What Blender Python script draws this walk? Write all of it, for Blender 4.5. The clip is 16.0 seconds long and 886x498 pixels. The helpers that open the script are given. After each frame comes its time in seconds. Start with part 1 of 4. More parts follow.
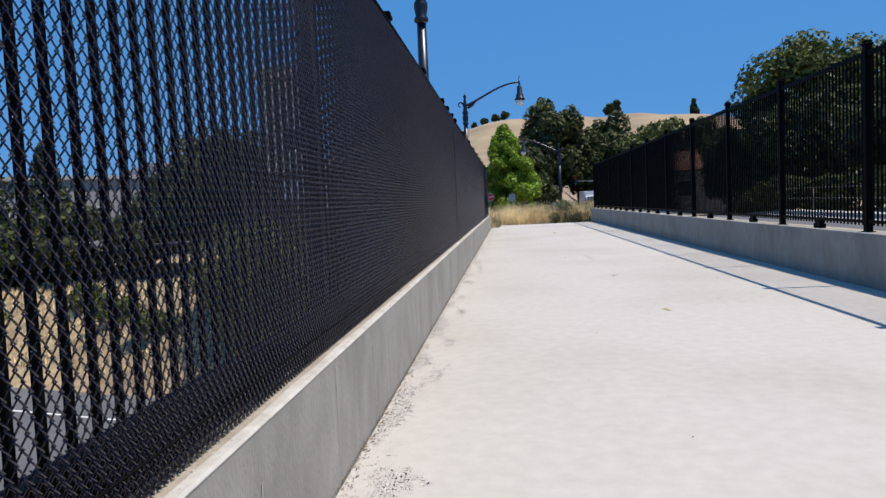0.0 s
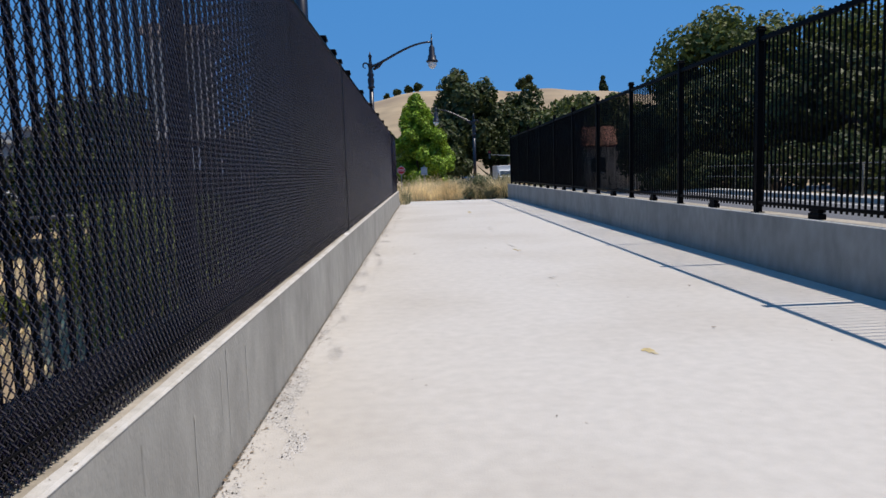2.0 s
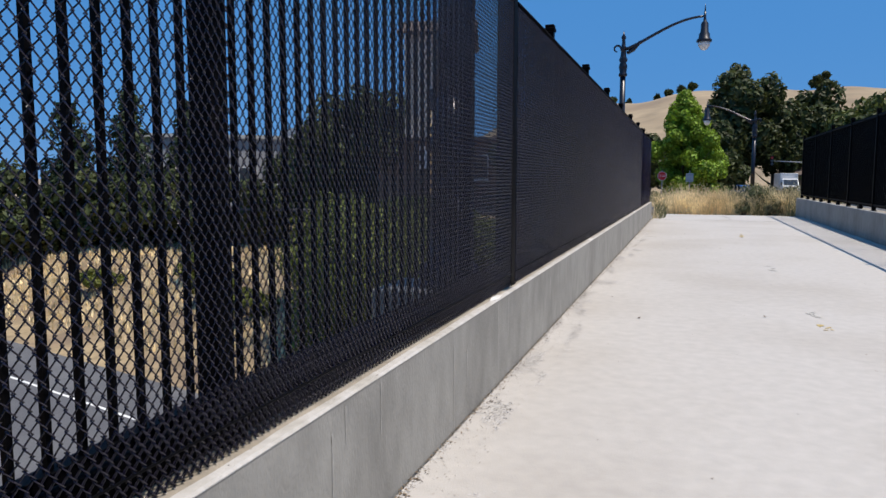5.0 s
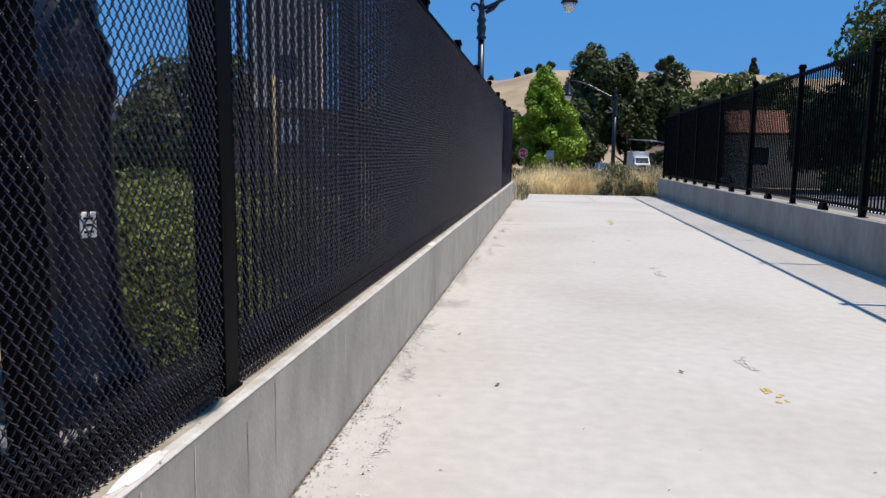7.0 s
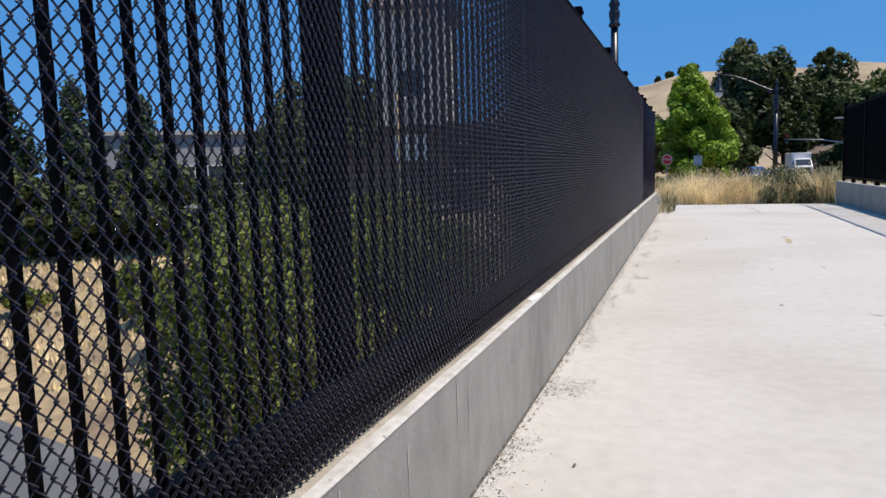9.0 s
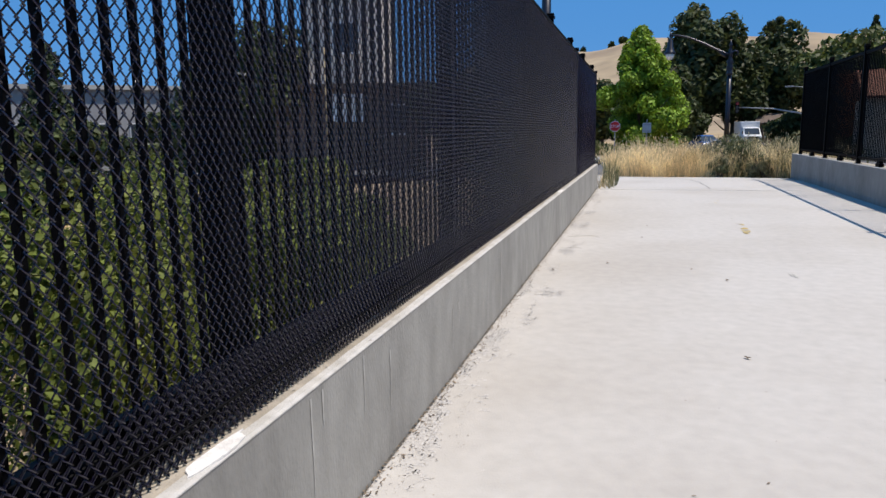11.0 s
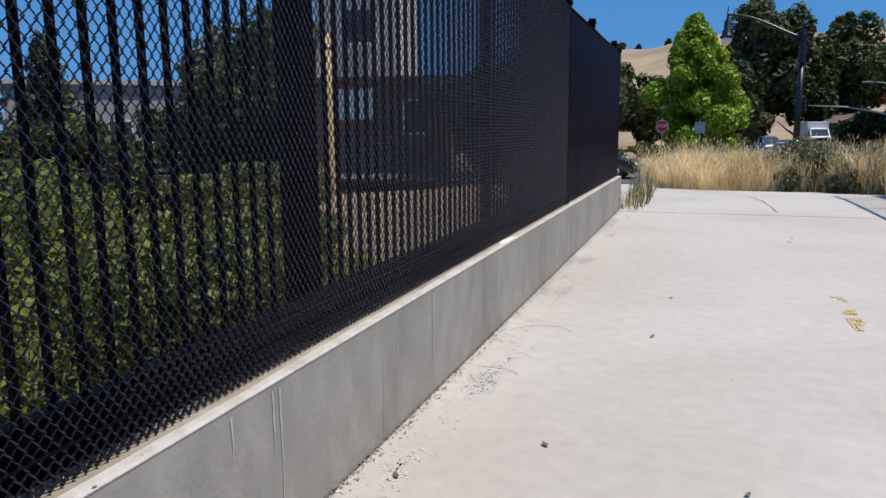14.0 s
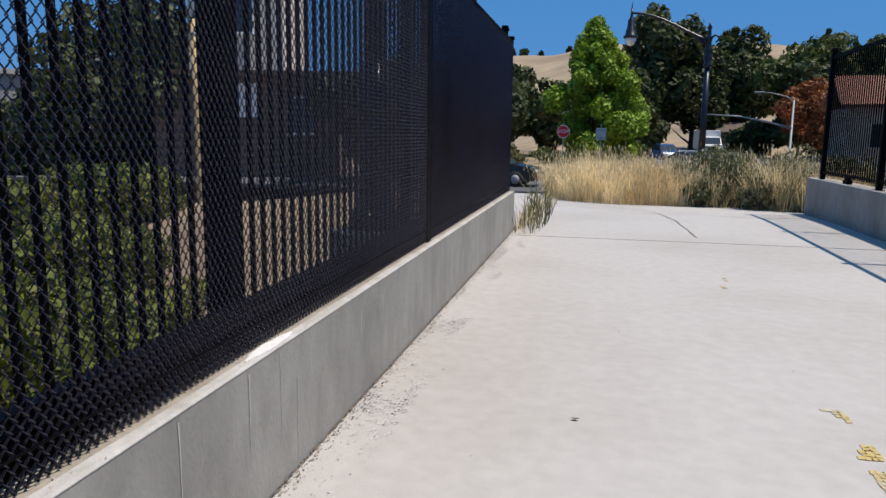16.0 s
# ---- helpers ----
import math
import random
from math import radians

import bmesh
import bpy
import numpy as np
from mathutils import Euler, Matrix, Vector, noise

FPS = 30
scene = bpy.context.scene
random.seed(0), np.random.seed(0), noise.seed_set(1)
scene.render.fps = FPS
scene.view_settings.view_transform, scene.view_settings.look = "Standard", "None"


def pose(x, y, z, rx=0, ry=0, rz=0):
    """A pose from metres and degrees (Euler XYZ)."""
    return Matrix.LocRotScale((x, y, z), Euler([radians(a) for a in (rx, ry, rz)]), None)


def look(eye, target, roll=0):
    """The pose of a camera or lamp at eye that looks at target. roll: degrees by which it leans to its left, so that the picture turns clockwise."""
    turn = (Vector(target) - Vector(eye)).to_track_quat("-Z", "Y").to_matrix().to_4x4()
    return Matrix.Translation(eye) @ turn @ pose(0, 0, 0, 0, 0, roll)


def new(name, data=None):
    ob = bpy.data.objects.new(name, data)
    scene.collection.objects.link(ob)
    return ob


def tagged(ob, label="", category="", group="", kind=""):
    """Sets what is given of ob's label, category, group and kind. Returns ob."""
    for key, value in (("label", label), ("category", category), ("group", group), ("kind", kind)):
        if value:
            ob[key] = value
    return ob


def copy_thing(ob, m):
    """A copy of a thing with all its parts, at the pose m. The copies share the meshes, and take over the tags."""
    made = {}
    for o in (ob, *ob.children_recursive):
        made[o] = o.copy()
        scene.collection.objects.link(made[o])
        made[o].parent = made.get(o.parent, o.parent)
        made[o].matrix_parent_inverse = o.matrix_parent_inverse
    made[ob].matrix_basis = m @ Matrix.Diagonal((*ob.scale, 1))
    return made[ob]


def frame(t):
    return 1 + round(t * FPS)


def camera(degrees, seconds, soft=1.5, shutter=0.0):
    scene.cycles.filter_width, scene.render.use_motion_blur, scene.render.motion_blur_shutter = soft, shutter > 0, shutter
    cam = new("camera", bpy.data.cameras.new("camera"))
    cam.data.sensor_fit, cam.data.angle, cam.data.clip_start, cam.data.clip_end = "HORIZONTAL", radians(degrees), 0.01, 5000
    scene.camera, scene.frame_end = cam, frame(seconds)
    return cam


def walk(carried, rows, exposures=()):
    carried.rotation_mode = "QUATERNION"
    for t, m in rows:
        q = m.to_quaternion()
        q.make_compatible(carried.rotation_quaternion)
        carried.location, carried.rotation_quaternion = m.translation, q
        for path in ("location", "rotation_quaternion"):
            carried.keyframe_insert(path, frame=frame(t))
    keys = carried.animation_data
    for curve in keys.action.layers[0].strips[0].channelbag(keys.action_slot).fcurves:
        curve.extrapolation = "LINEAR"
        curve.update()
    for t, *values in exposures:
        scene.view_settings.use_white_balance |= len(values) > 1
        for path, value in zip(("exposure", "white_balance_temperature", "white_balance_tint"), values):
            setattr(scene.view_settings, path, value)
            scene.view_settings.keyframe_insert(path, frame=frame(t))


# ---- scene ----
cam = camera(63.6, 16.0)
SUN, SKY = 5.0, 0.110
PATH = [
    (0, (0.829, -2.95, 1.296), (0.646, -0.963, 1.168), -2.6),
    (0.5, (0.82, -2.371, 1.305), (0.768, -0.376, 1.164), -0.2),
    (1, (0.887, -1.562, 1.359), (0.891, 0.432, 1.208), -1.3),
    (1.5, (0.9, -0.721, 1.364), (0.862, 1.268, 1.166), -0.9),
    (2, (0.926, 0.1, 1.342), (0.984, 2.088, 1.129), -1.8),
    (2.5, (0.973, 0.833, 1.386), (0.919, 2.826, 1.23), -1.1),
    (3, (1.038, 1.582, 1.394), (1.052, 3.572, 1.199), -1.1),
    (3.5, (1.155, 2.326, 1.416), (1.17, 4.32, 1.27), 0.2),
    (4, (1.197, 3.079, 1.424), (0.73, 4.999, 1.12), -0.0),
    (4.2, (1.242, 3.332, 1.446), (0.596, 5.207, 1.194), -0.1),
    (6.3, (1.092, 6.34, 1.443), (0.498, 8.242, 1.268), -1.0),
    (6.5, (1.067, 6.676, 1.446), (0.534, 8.59, 1.22), -1.6),
    (7, (1.059, 7.451, 1.485), (0.78, 9.414, 1.221), 0.7),
    (7.5, (1.011, 8.139, 1.479), (0.342, 9.991, 1.131), -0.8),
    (8, (0.99, 8.76, 1.42), (0.215, 10.576, 1.101), -2.9),
    (8.5, (0.945, 9.38, 1.446), (0.215, 11.228, 1.227), -0.6),
    (9, (0.91, 9.9, 1.435), (0.255, 11.776, 1.214), -1.8),
    (9.5, (0.978, 10.506, 1.451), (0.245, 12.35, 1.204), -1.9),
    (10, (0.992, 11.131, 1.44), (0.365, 13.019, 1.233), -2.8),
    (10.2, (0.982, 11.417, 1.459), (0.466, 13.326, 1.158), -1.3),
    (12.3, (1.347, 14.891, 1.469), (0.786, 16.78, 1.132), 0.2),
    (12.5, (1.368, 15.168, 1.424), (0.769, 17.061, 1.177), -0.5),
    (13, (1.327, 16.041, 1.416), (0.88, 17.981, 1.218), -0.7),
    (13.5, (1.346, 16.856, 1.41), (1.004, 18.819, 1.238), -1.1),
    (14, (1.354, 17.591, 1.453), (0.69, 19.449, 1.127), -0.5),
    (14.5, (1.318, 18.213, 1.421), (0.629, 20.067, 1.128), 0.3),
    (15, (1.288, 18.927, 1.447), (0.689, 20.812, 1.148), -0.7),
    (15.5, (1.27, 19.613, 1.444), (0.784, 21.521, 1.092), 0.0),
    (16, (1.237, 20.365, 1.465), (0.823, 22.295, 1.144), 0.7),
]
EXPOSURES = [(0.0, 0.22), (1.5, 0.18), (2.5, 0.06), (3.5, -0.02), (4.2, 0.04), (6.5, 0.24), (10.2, 0.28), (12.3, 0.08), (13.5, 0.12), (16.0, 0.04)]
walk(cam, [(t, look(e, g, r)) for t, e, g, r in PATH], EXPOSURES)

# ---- light ----
SUN_TO = Vector((1.0, 0.03, 2.42)).normalized()
sky_world = bpy.data.worlds.new("sky")
sky_world.use_nodes = True
scene.world = sky_world
sky = sky_world.node_tree.nodes.new("ShaderNodeTexSky")
sky.sky_type = 'NISHITA'
sky.sun_disc = False
sky.sun_elevation = math.asin(SUN_TO.z)
sky.sun_rotation = math.atan2(SUN_TO.x, SUN_TO.y)
sky.altitude, sky.air_density, sky.dust_density, sky.ozone_density = 1500, 1.0, 0.0, 3.0
# a deep, even summer blue: most of the sky's own gradient is levelled out
deep = sky_world.node_tree.nodes.new("ShaderNodeMix")
deep.data_type = 'RGBA'
deep.inputs["Factor"].default_value = 0.90
deep.inputs["B"].default_value = (0.50, 2.12, 5.2, 1)
sky_world.node_tree.links.new(sky.outputs[0], deep.inputs["A"])
sky_world.node_tree.links.new(deep.outputs["Result"], sky_world.node_tree.nodes["Background"].inputs[0])
sky_world.node_tree.nodes["Background"].inputs[1].default_value = SKY
sun_data = bpy.data.lights.new("sun", 'SUN')
sun_data.energy, sun_data.angle, sun_data.color = SUN, radians(0.5), (1.0, 0.905, 0.81)
sun_lamp = new("sun", sun_data)
sun_lamp.matrix_world = look(SUN_TO * 50, (0, 0, 0))

# ---- materials ----
def material(name, color, rough=0.7, spread=0.25, scale=6.0, second=None, second_scale=1.2, amount=0.5,
             bump=0.0, bump_scale=60.0, metal=0.0, stretch=(1, 1, 1), per_object=0.0, island=0.0, spec=0.5):
    """Principled surface with grain at two scales, relief, and variation by piece."""
    m = bpy.data.materials.new(name)
    m.use_nodes = True
    nt = m.node_tree
    bsdf = nt.nodes["Principled BSDF"]
    bsdf.inputs["Roughness"].default_value, bsdf.inputs["Metallic"].default_value = rough, metal
    bsdf.inputs["Specular IOR Level"].default_value = spec
    geo = nt.nodes.new("ShaderNodeNewGeometry")
    place = nt.nodes.new("ShaderNodeMapping")
    place.inputs["Scale"].default_value = stretch
    nt.links.new(geo.outputs["Position"], place.inputs["Vector"])

    def grain(s, detail):
        n = nt.nodes.new("ShaderNodeTexNoise")
        n.inputs["Scale"].default_value, n.inputs["Detail"].default_value = s, detail
        nt.links.new(place.outputs[0], n.inputs["Vector"])
        return n
    fine = grain(scale, 5)
    ramp = nt.nodes.new("ShaderNodeMapRange")
    ramp.inputs["From Min"].default_value, ramp.inputs["From Max"].default_value = 0.3, 0.7
    ramp.inputs["To Min"].default_value, ramp.inputs["To Max"].default_value = 1 - spread, 1 + spread
    nt.links.new(fine.outputs["Fac"], ramp.inputs["Value"])
    base = nt.nodes.new("ShaderNodeMix")
    base.data_type = 'RGBA'
    base.inputs["A"].default_value = (*color, 1)
    base.inputs["B"].default_value = (*(second or color), 1)
    if second:
        broad = grain(second_scale, 6)
        cut = nt.nodes.new("ShaderNodeMapRange")
        cut.inputs["From Min"].default_value, cut.inputs["From Max"].default_value = 0.45, 0.65
        cut.inputs["To Max"].default_value = amount
        nt.links.new(broad.outputs["Fac"], cut.inputs["Value"])
        nt.links.new(cut.outputs[0], base.inputs["Factor"])
    else:
        base.inputs["Factor"].default_value = 0
    hsv = nt.nodes.new("ShaderNodeHueSaturation")
    nt.links.new(base.outputs["Result"], hsv.inputs["Color"])
    value = ramp.outputs[0]
    for use, node, socket in ((per_object, "ShaderNodeObjectInfo", "Random"), (island, "ShaderNodeNewGeometry", "Random Per Island")):
        if use:
            info = nt.nodes.new(node)
            shade = nt.nodes.new("ShaderNodeMapRange")
            shade.inputs["To Min"].default_value, shade.inputs["To Max"].default_value = 1 - use, 1 + use
            nt.links.new(info.outputs[socket], shade.inputs["Value"])
            times = nt.nodes.new("ShaderNodeMath")
            times.operation = 'MULTIPLY'
            nt.links.new(value, times.inputs[0])
            nt.links.new(shade.outputs[0], times.inputs[1])
            value = times.outputs[0]
    nt.links.new(value, hsv.inputs["Value"])
    nt.links.new(hsv.outputs[0], bsdf.inputs["Base Color"])
    if bump:
        rel = nt.nodes.new("ShaderNodeBump")
        rel.inputs["Strength"].default_value, rel.inputs["Distance"].default_value = bump, 0.01
        nt.links.new(grain(bump_scale, 4).outputs["Fac"], rel.inputs["Height"])
        nt.links.new(rel.outputs[0], bsdf.inputs["Normal"])
    return m


def leaf_material(name, color, second, island=0.45):
    m = material(name, color, 0.6, 0.2, 3.0, second, 0.5, 0.8, island=island, spec=0.3)
    nt = m.node_tree
    bsdf = nt.nodes["Principled BSDF"]
    see = nt.nodes.new("ShaderNodeBsdfTranslucent")
    mix = nt.nodes.new("ShaderNodeMixShader")
    mix.inputs[0].default_value = 0.3
    nt.links.new(bsdf.inputs["Base Color"].links[0].from_socket, see.inputs["Color"])
    nt.links.new(bsdf.outputs[0], mix.inputs[1])
    nt.links.new(see.outputs[0], mix.inputs[2])
    nt.links.new(mix.outputs[0], nt.nodes["Material Output"].inputs["Surface"])
    return m


M_FLOOR = material("path_concrete", (0.415, 0.395, 0.365), 0.85, 0.06, 9, (0.36, 0.335, 0.30), 0.38, 0.8, 0.2, 90)
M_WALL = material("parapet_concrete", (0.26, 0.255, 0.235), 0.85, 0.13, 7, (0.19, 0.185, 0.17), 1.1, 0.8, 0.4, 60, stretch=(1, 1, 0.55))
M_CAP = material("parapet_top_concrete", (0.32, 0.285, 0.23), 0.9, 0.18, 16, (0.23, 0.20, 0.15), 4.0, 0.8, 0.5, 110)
M_ARRIS = material("pale_edge_concrete", (0.45, 0.435, 0.41), 0.9, 0.10, 22, (0.34, 0.32, 0.28), 6.0, 0.7, 0.4, 140)
M_PATCH = material("white_mortar", (0.66, 0.65, 0.63), 0.9, 0.12, 30, (0.50, 0.48, 0.45), 9.0, 0.6, 0.4, 120)
M_BLACK = material("black_coated_steel", (0.002, 0.002, 0.0026), 0.55, 0.2, 20, bump=0.05, bump_scale=150, spec=0.05)
M_WIRE = material("black_vinyl_wire", (0.008, 0.0066, 0.020), 0.18, 0.15, 30, spec=0.7)
# blue in the base colour stands in for sky reflected by gloss paint
M_LAMP = material("dark_lamp_paint_sky_sheen", (0.004, 0.005, 0.014), 0.36, 0.2, 14, bump=0.05, spec=0.5)
M_GLASS = material("frosted_lamp_glass", (0.75, 0.76, 0.76), 0.2, 0.05, 8)
M_ASPHALT = material("asphalt", (0.085, 0.085, 0.09), 0.9, 0.2, 40, (0.12, 0.12, 0.12), 0.4, 0.7, 0.3, 200)
M_KERB = material("kerb_concrete", (0.42, 0.41, 0.38), 0.9, 0.12, 8, (0.33, 0.32, 0.3), 1.0, 0.6, 0.2, 80)
M_RAIL = material("weathered_rail_paint", (0.13, 0.12, 0.10), 0.7, 0.2, 14)
M_PAINT = material("white_road_paint", (0.72, 0.72, 0.68), 0.7, 0.12, 12)
M_YELLOW = material("worn_yellow_paint", (0.46, 0.35, 0.13), 0.8, 0.15, 18, (0.44, 0.41, 0.33), 5.0, 0.9)
M_GHOST = material("worn_pale_paint", (0.44, 0.425, 0.39), 0.8, 0.06, 18)
M_GROUND = material("dry_grass_ground", (0.31, 0.23, 0.125), 0.95, 0.25, 1.6, (0.15, 0.105, 0.068), 0.16, 0.9, 0.5, 20)
M_HILL = material("dry_hill_grass", (0.30, 0.23, 0.14), 0.95, 0.2, 0.12, (0.20, 0.145, 0.09), 0.03, 0.9, 0.4, 0.5)
M_STRAW = leaf_material("straw", (0.86, 0.71, 0.42), (0.58, 0.41, 0.19), 0.5)
M_WEED = leaf_material("weed_green", (0.10, 0.115, 0.05), (0.22, 0.19, 0.10))
M_BARK = material("bark", (0.10, 0.075, 0.055), 0.95, 0.3, 6, bump=0.6, bump_scale=12, stretch=(1, 1, 0.3))
M_BRIGHT = leaf_material("bright_leaves", (0.19, 0.30, 0.028), (0.30, 0.40, 0.04))
M_DARK = leaf_material("dark_leaves", (0.050, 0.068, 0.022), (0.085, 0.095, 0.03))
M_OAK = leaf_material("oak_leaves", (0.075, 0.10, 0.025), (0.12, 0.14, 0.035))
M_CONIFER = leaf_material("conifer_needles", (0.035, 0.055, 0.025), (0.06, 0.08, 0.03))
M_BUSH = leaf_material("bush_leaves", (0.10, 0.125, 0.022), (0.16, 0.165, 0.03))
M_RUST = leaf_material("rust_leaves", (0.28, 0.09, 0.03), (0.20, 0.10, 0.04))
M_TRIM = material("debris", (0.16, 0.12, 0.08), 0.95, 0.4, 20, island=0.5)
M_DUST = material("sandy_dust", (0.36, 0.33, 0.28), 0.95, 0.25, 12, (0.26, 0.23, 0.19), 4.0, 0.6, island=0.2)
M_LIME = material("lime_crust", (0.445, 0.425, 0.40), 0.95, 0.10, 25, (0.40, 0.385, 0.36), 5.0, 0.7, 0.4, 120)
M_STREAK = material("mineral_streak", (0.38, 0.37, 0.345), 0.9, 0.1, 30)
M_STREAK_D = material("water_stain", (0.17, 0.165, 0.15), 0.9, 0.15, 30)
M_CRACK = material("crack_fill", (0.10, 0.095, 0.085), 0.95, 0.3, 20)
M_RED = material("sign_red", (0.62, 0.012, 0.012), 0.45, 0.08, 8)
M_WHITE = material("white_paint", (0.80, 0.80, 0.79), 0.4, 0.05, 6)
M_SIGN = material("sign_back_aluminium", (0.42, 0.44, 0.46), 0.45, 0.08, 8, metal=0.6)
M_GALV = material("galvanised_steel", (0.30, 0.31, 0.32), 0.6, 0.12, 10, metal=0.3)
M_WOOD = material("weathered_pole_wood", (0.50, 0.36, 0.17), 0.85, 0.2, 8, (0.36, 0.25, 0.12), 2.0, 0.7, 0.4, 40, stretch=(1, 1, 0.1))
M_STUCCO = material("beige_stucco", (0.72, 0.64, 0.55), 0.9, 0.08, 8, (0.52, 0.44, 0.36), 0.8, 0.5, 0.2, 60)
M_GREYWALL = material("grey_cladding", (0.30, 0.30, 0.30), 0.8, 0.08, 5, (0.24, 0.24, 0.25), 0.6, 0.6, 0.2, 40)
M_BROWNWALL = material("brown_siding", (0.18, 0.12, 0.085), 0.85, 0.12, 6, (0.13, 0.09, 0.06), 0.8, 0.6, 0.2, 40)
M_ROOF = material("brown_shingle", (0.10, 0.075, 0.06), 0.9, 0.25, 10, (0.14, 0.10, 0.08), 1.0, 0.7, 0.3, 30)
M_TILE = material("red_brown_roof", (0.30, 0.14, 0.09), 0.85, 0.2, 8, (0.22, 0.11, 0.08), 1.0, 0.7, 0.3, 30)
M_PANE = material("window_glass", (0.04, 0.05, 0.06), 0.08, 0.05, 3)
M_CARDARK = material("dark_car_paint", (0.012, 0.014, 0.02), 0.2, 0.05, 3)
M_CARBLUE = material("blue_car_paint", (0.03, 0.09, 0.24), 0.25, 0.05, 3)
M_CARSILVER = material("silver_car_paint", (0.55, 0.56, 0.58), 0.25, 0.04, 3, metal=0.4)
M_TYRE = material("tyre_rubber", (0.02, 0.02, 0.02), 0.85, 0.15, 20)
M_LABEL = material("white_label", (0.78, 0.78, 0.76), 0.5, 0.04, 10)
M_REDLAMP = material("tail_lamp", (0.35, 0.02, 0.02), 0.3, 0.05, 5)
M_BLUE = material("flag_blue", (0.03, 0.05, 0.22), 0.8, 0.05, 5)

# ---- builders ----
def mesh_of(name, bm, mat):
    me = bpy.data.meshes.new(name)
    bm.to_mesh(me)
    bm.free()
    me.materials.append(mat)
    return me


def part(name, bm, mat, parent=None, label=""):
    ob = new(name, bm if isinstance(bm, bpy.types.Mesh) else mesh_of(name, bm, mat))
    if parent:
        ob.parent = parent
    if label:
        ob["label"] = label
    return ob


def thing(name, x, y, z, label, category, group="", turn=0.0):
    ob = new(name)
    ob.empty_display_size = 0.2
    ob.matrix_basis = pose(x, y, z, 0, 0, turn)
    return tagged(ob, label, category, group)


def box(x0, x1, y0, y1, z0, z1, bevel=0.0, bm=None):
    bm = bm or bmesh.new()
    made = bmesh.ops.create_cube(bm, size=1)["verts"]
    bmesh.ops.transform(bm, verts=made, matrix=Matrix.Translation(((x0 + x1) / 2, (y0 + y1) / 2, (z0 + z1) / 2))
                        @ Matrix.Diagonal((x1 - x0, y1 - y0, z1 - z0, 1)))
    if bevel:
        edges = list({e for v in made for e in v.link_edges})
        bmesh.ops.bevel(bm, geom=edges, offset=bevel, segments=2, affect='EDGES', profile=0.5)
    return bm


def lathe(profile, sides=14, bm=None, at=(0, 0)):
    """A turned shape: (radius, z) from the foot up."""
    bm = bm or bmesh.new()
    rings = []
    for r, z in profile:
        rings.append([bm.verts.new((at[0] + r * math.cos(math.tau * k / sides), at[1] + r * math.sin(math.tau * k / sides), z)) for k in range(sides)])
    for a, b in zip(rings, rings[1:]):
        for k in range(sides):
            f = bm.faces.new((a[k], a[(k + 1) % sides], b[(k + 1) % sides], b[k]))
            f.smooth = True
    bm.faces.new(rings[0][::-1])
    bm.faces.new(rings[-1])
    return bm


def tube(points, radii, sides=8, bm=None):
    """A round bar through points; radii one number or one for each point."""
    bm = bm or bmesh.new()
    pts = [Vector(p) for p in points]
    rr = radii if isinstance(radii, (list, tuple)) else [radii] * len(pts)
    rings = []
    for i, p in enumerate(pts):
        d = (pts[min(i + 1, len(pts) - 1)] - pts[max(i - 1, 0)]).normalized()
        u = d.orthogonal().normalized() if i == 0 else (u - d * u.dot(d)).normalized()
        w = d.cross(u)
        rings.append([bm.verts.new(p + (u * math.cos(math.tau * k / sides) + w * math.sin(math.tau * k / sides)) * rr[i]) for k in range(sides)])
    for a, b in zip(rings, rings[1:]):
        for k in range(sides):
            f = bm.faces.new((a[k], a[(k + 1) % sides], b[(k + 1) % sides], b[k]))
            f.smooth = True
    bm.faces.new(rings[0][::-1])
    bm.faces.new(rings[-1])
    return bm


def raw_mesh(name, verts, faces, mat):
    me = bpy.data.meshes.new(name)
    me.from_pydata([tuple(v) for v in verts], [], [tuple(f) for f in faces])
    me.materials.append(mat)
    return me


def quads_mesh(name, centres, u, w, mat):
    """Many small leaf quads, bent at the middle rib, from numpy arrays."""
    n = len(centres)
    lift = np.cross(u, w)
    lift = lift / np.maximum(np.linalg.norm(lift, axis=1, keepdims=True), 1e-6) * np.linalg.norm(u, axis=1, keepdims=True) * 0.25
    verts = np.stack([centres - w, centres + u - lift, centres + w, centres - u - lift], axis=1).reshape(-1, 3)
    me = bpy.data.meshes.new(name)
    me.vertices.add(4 * n)
    me.vertices.foreach_set("co", verts.astype(np.float32).ravel())
    idx = np.arange(4 * n).reshape(n, 4)
    tri = np.concatenate([idx[:, [0, 1, 2]], idx[:, [0, 2, 3]]], axis=1).reshape(-1)
    me.loops.add(len(tri))
    me.loops.foreach_set("vertex_index", tri.astype(np.int32))
    me.polygons.add(2 * n)
    me.polygons.foreach_set("loop_start", np.arange(0, 6 * n, 3, dtype=np.int32))
    me.polygons.foreach_set("loop_total", np.full(2 * n, 3, dtype=np.int32))
    me.update(calc_edges=True)
    me.materials.append(mat)
    return me


RNG = np.random.default_rng(7)


def rand_dirs(n):
    d = RNG.normal(size=(n, 3))
    return d / np.linalg.norm(d, axis=1, keepdims=True)


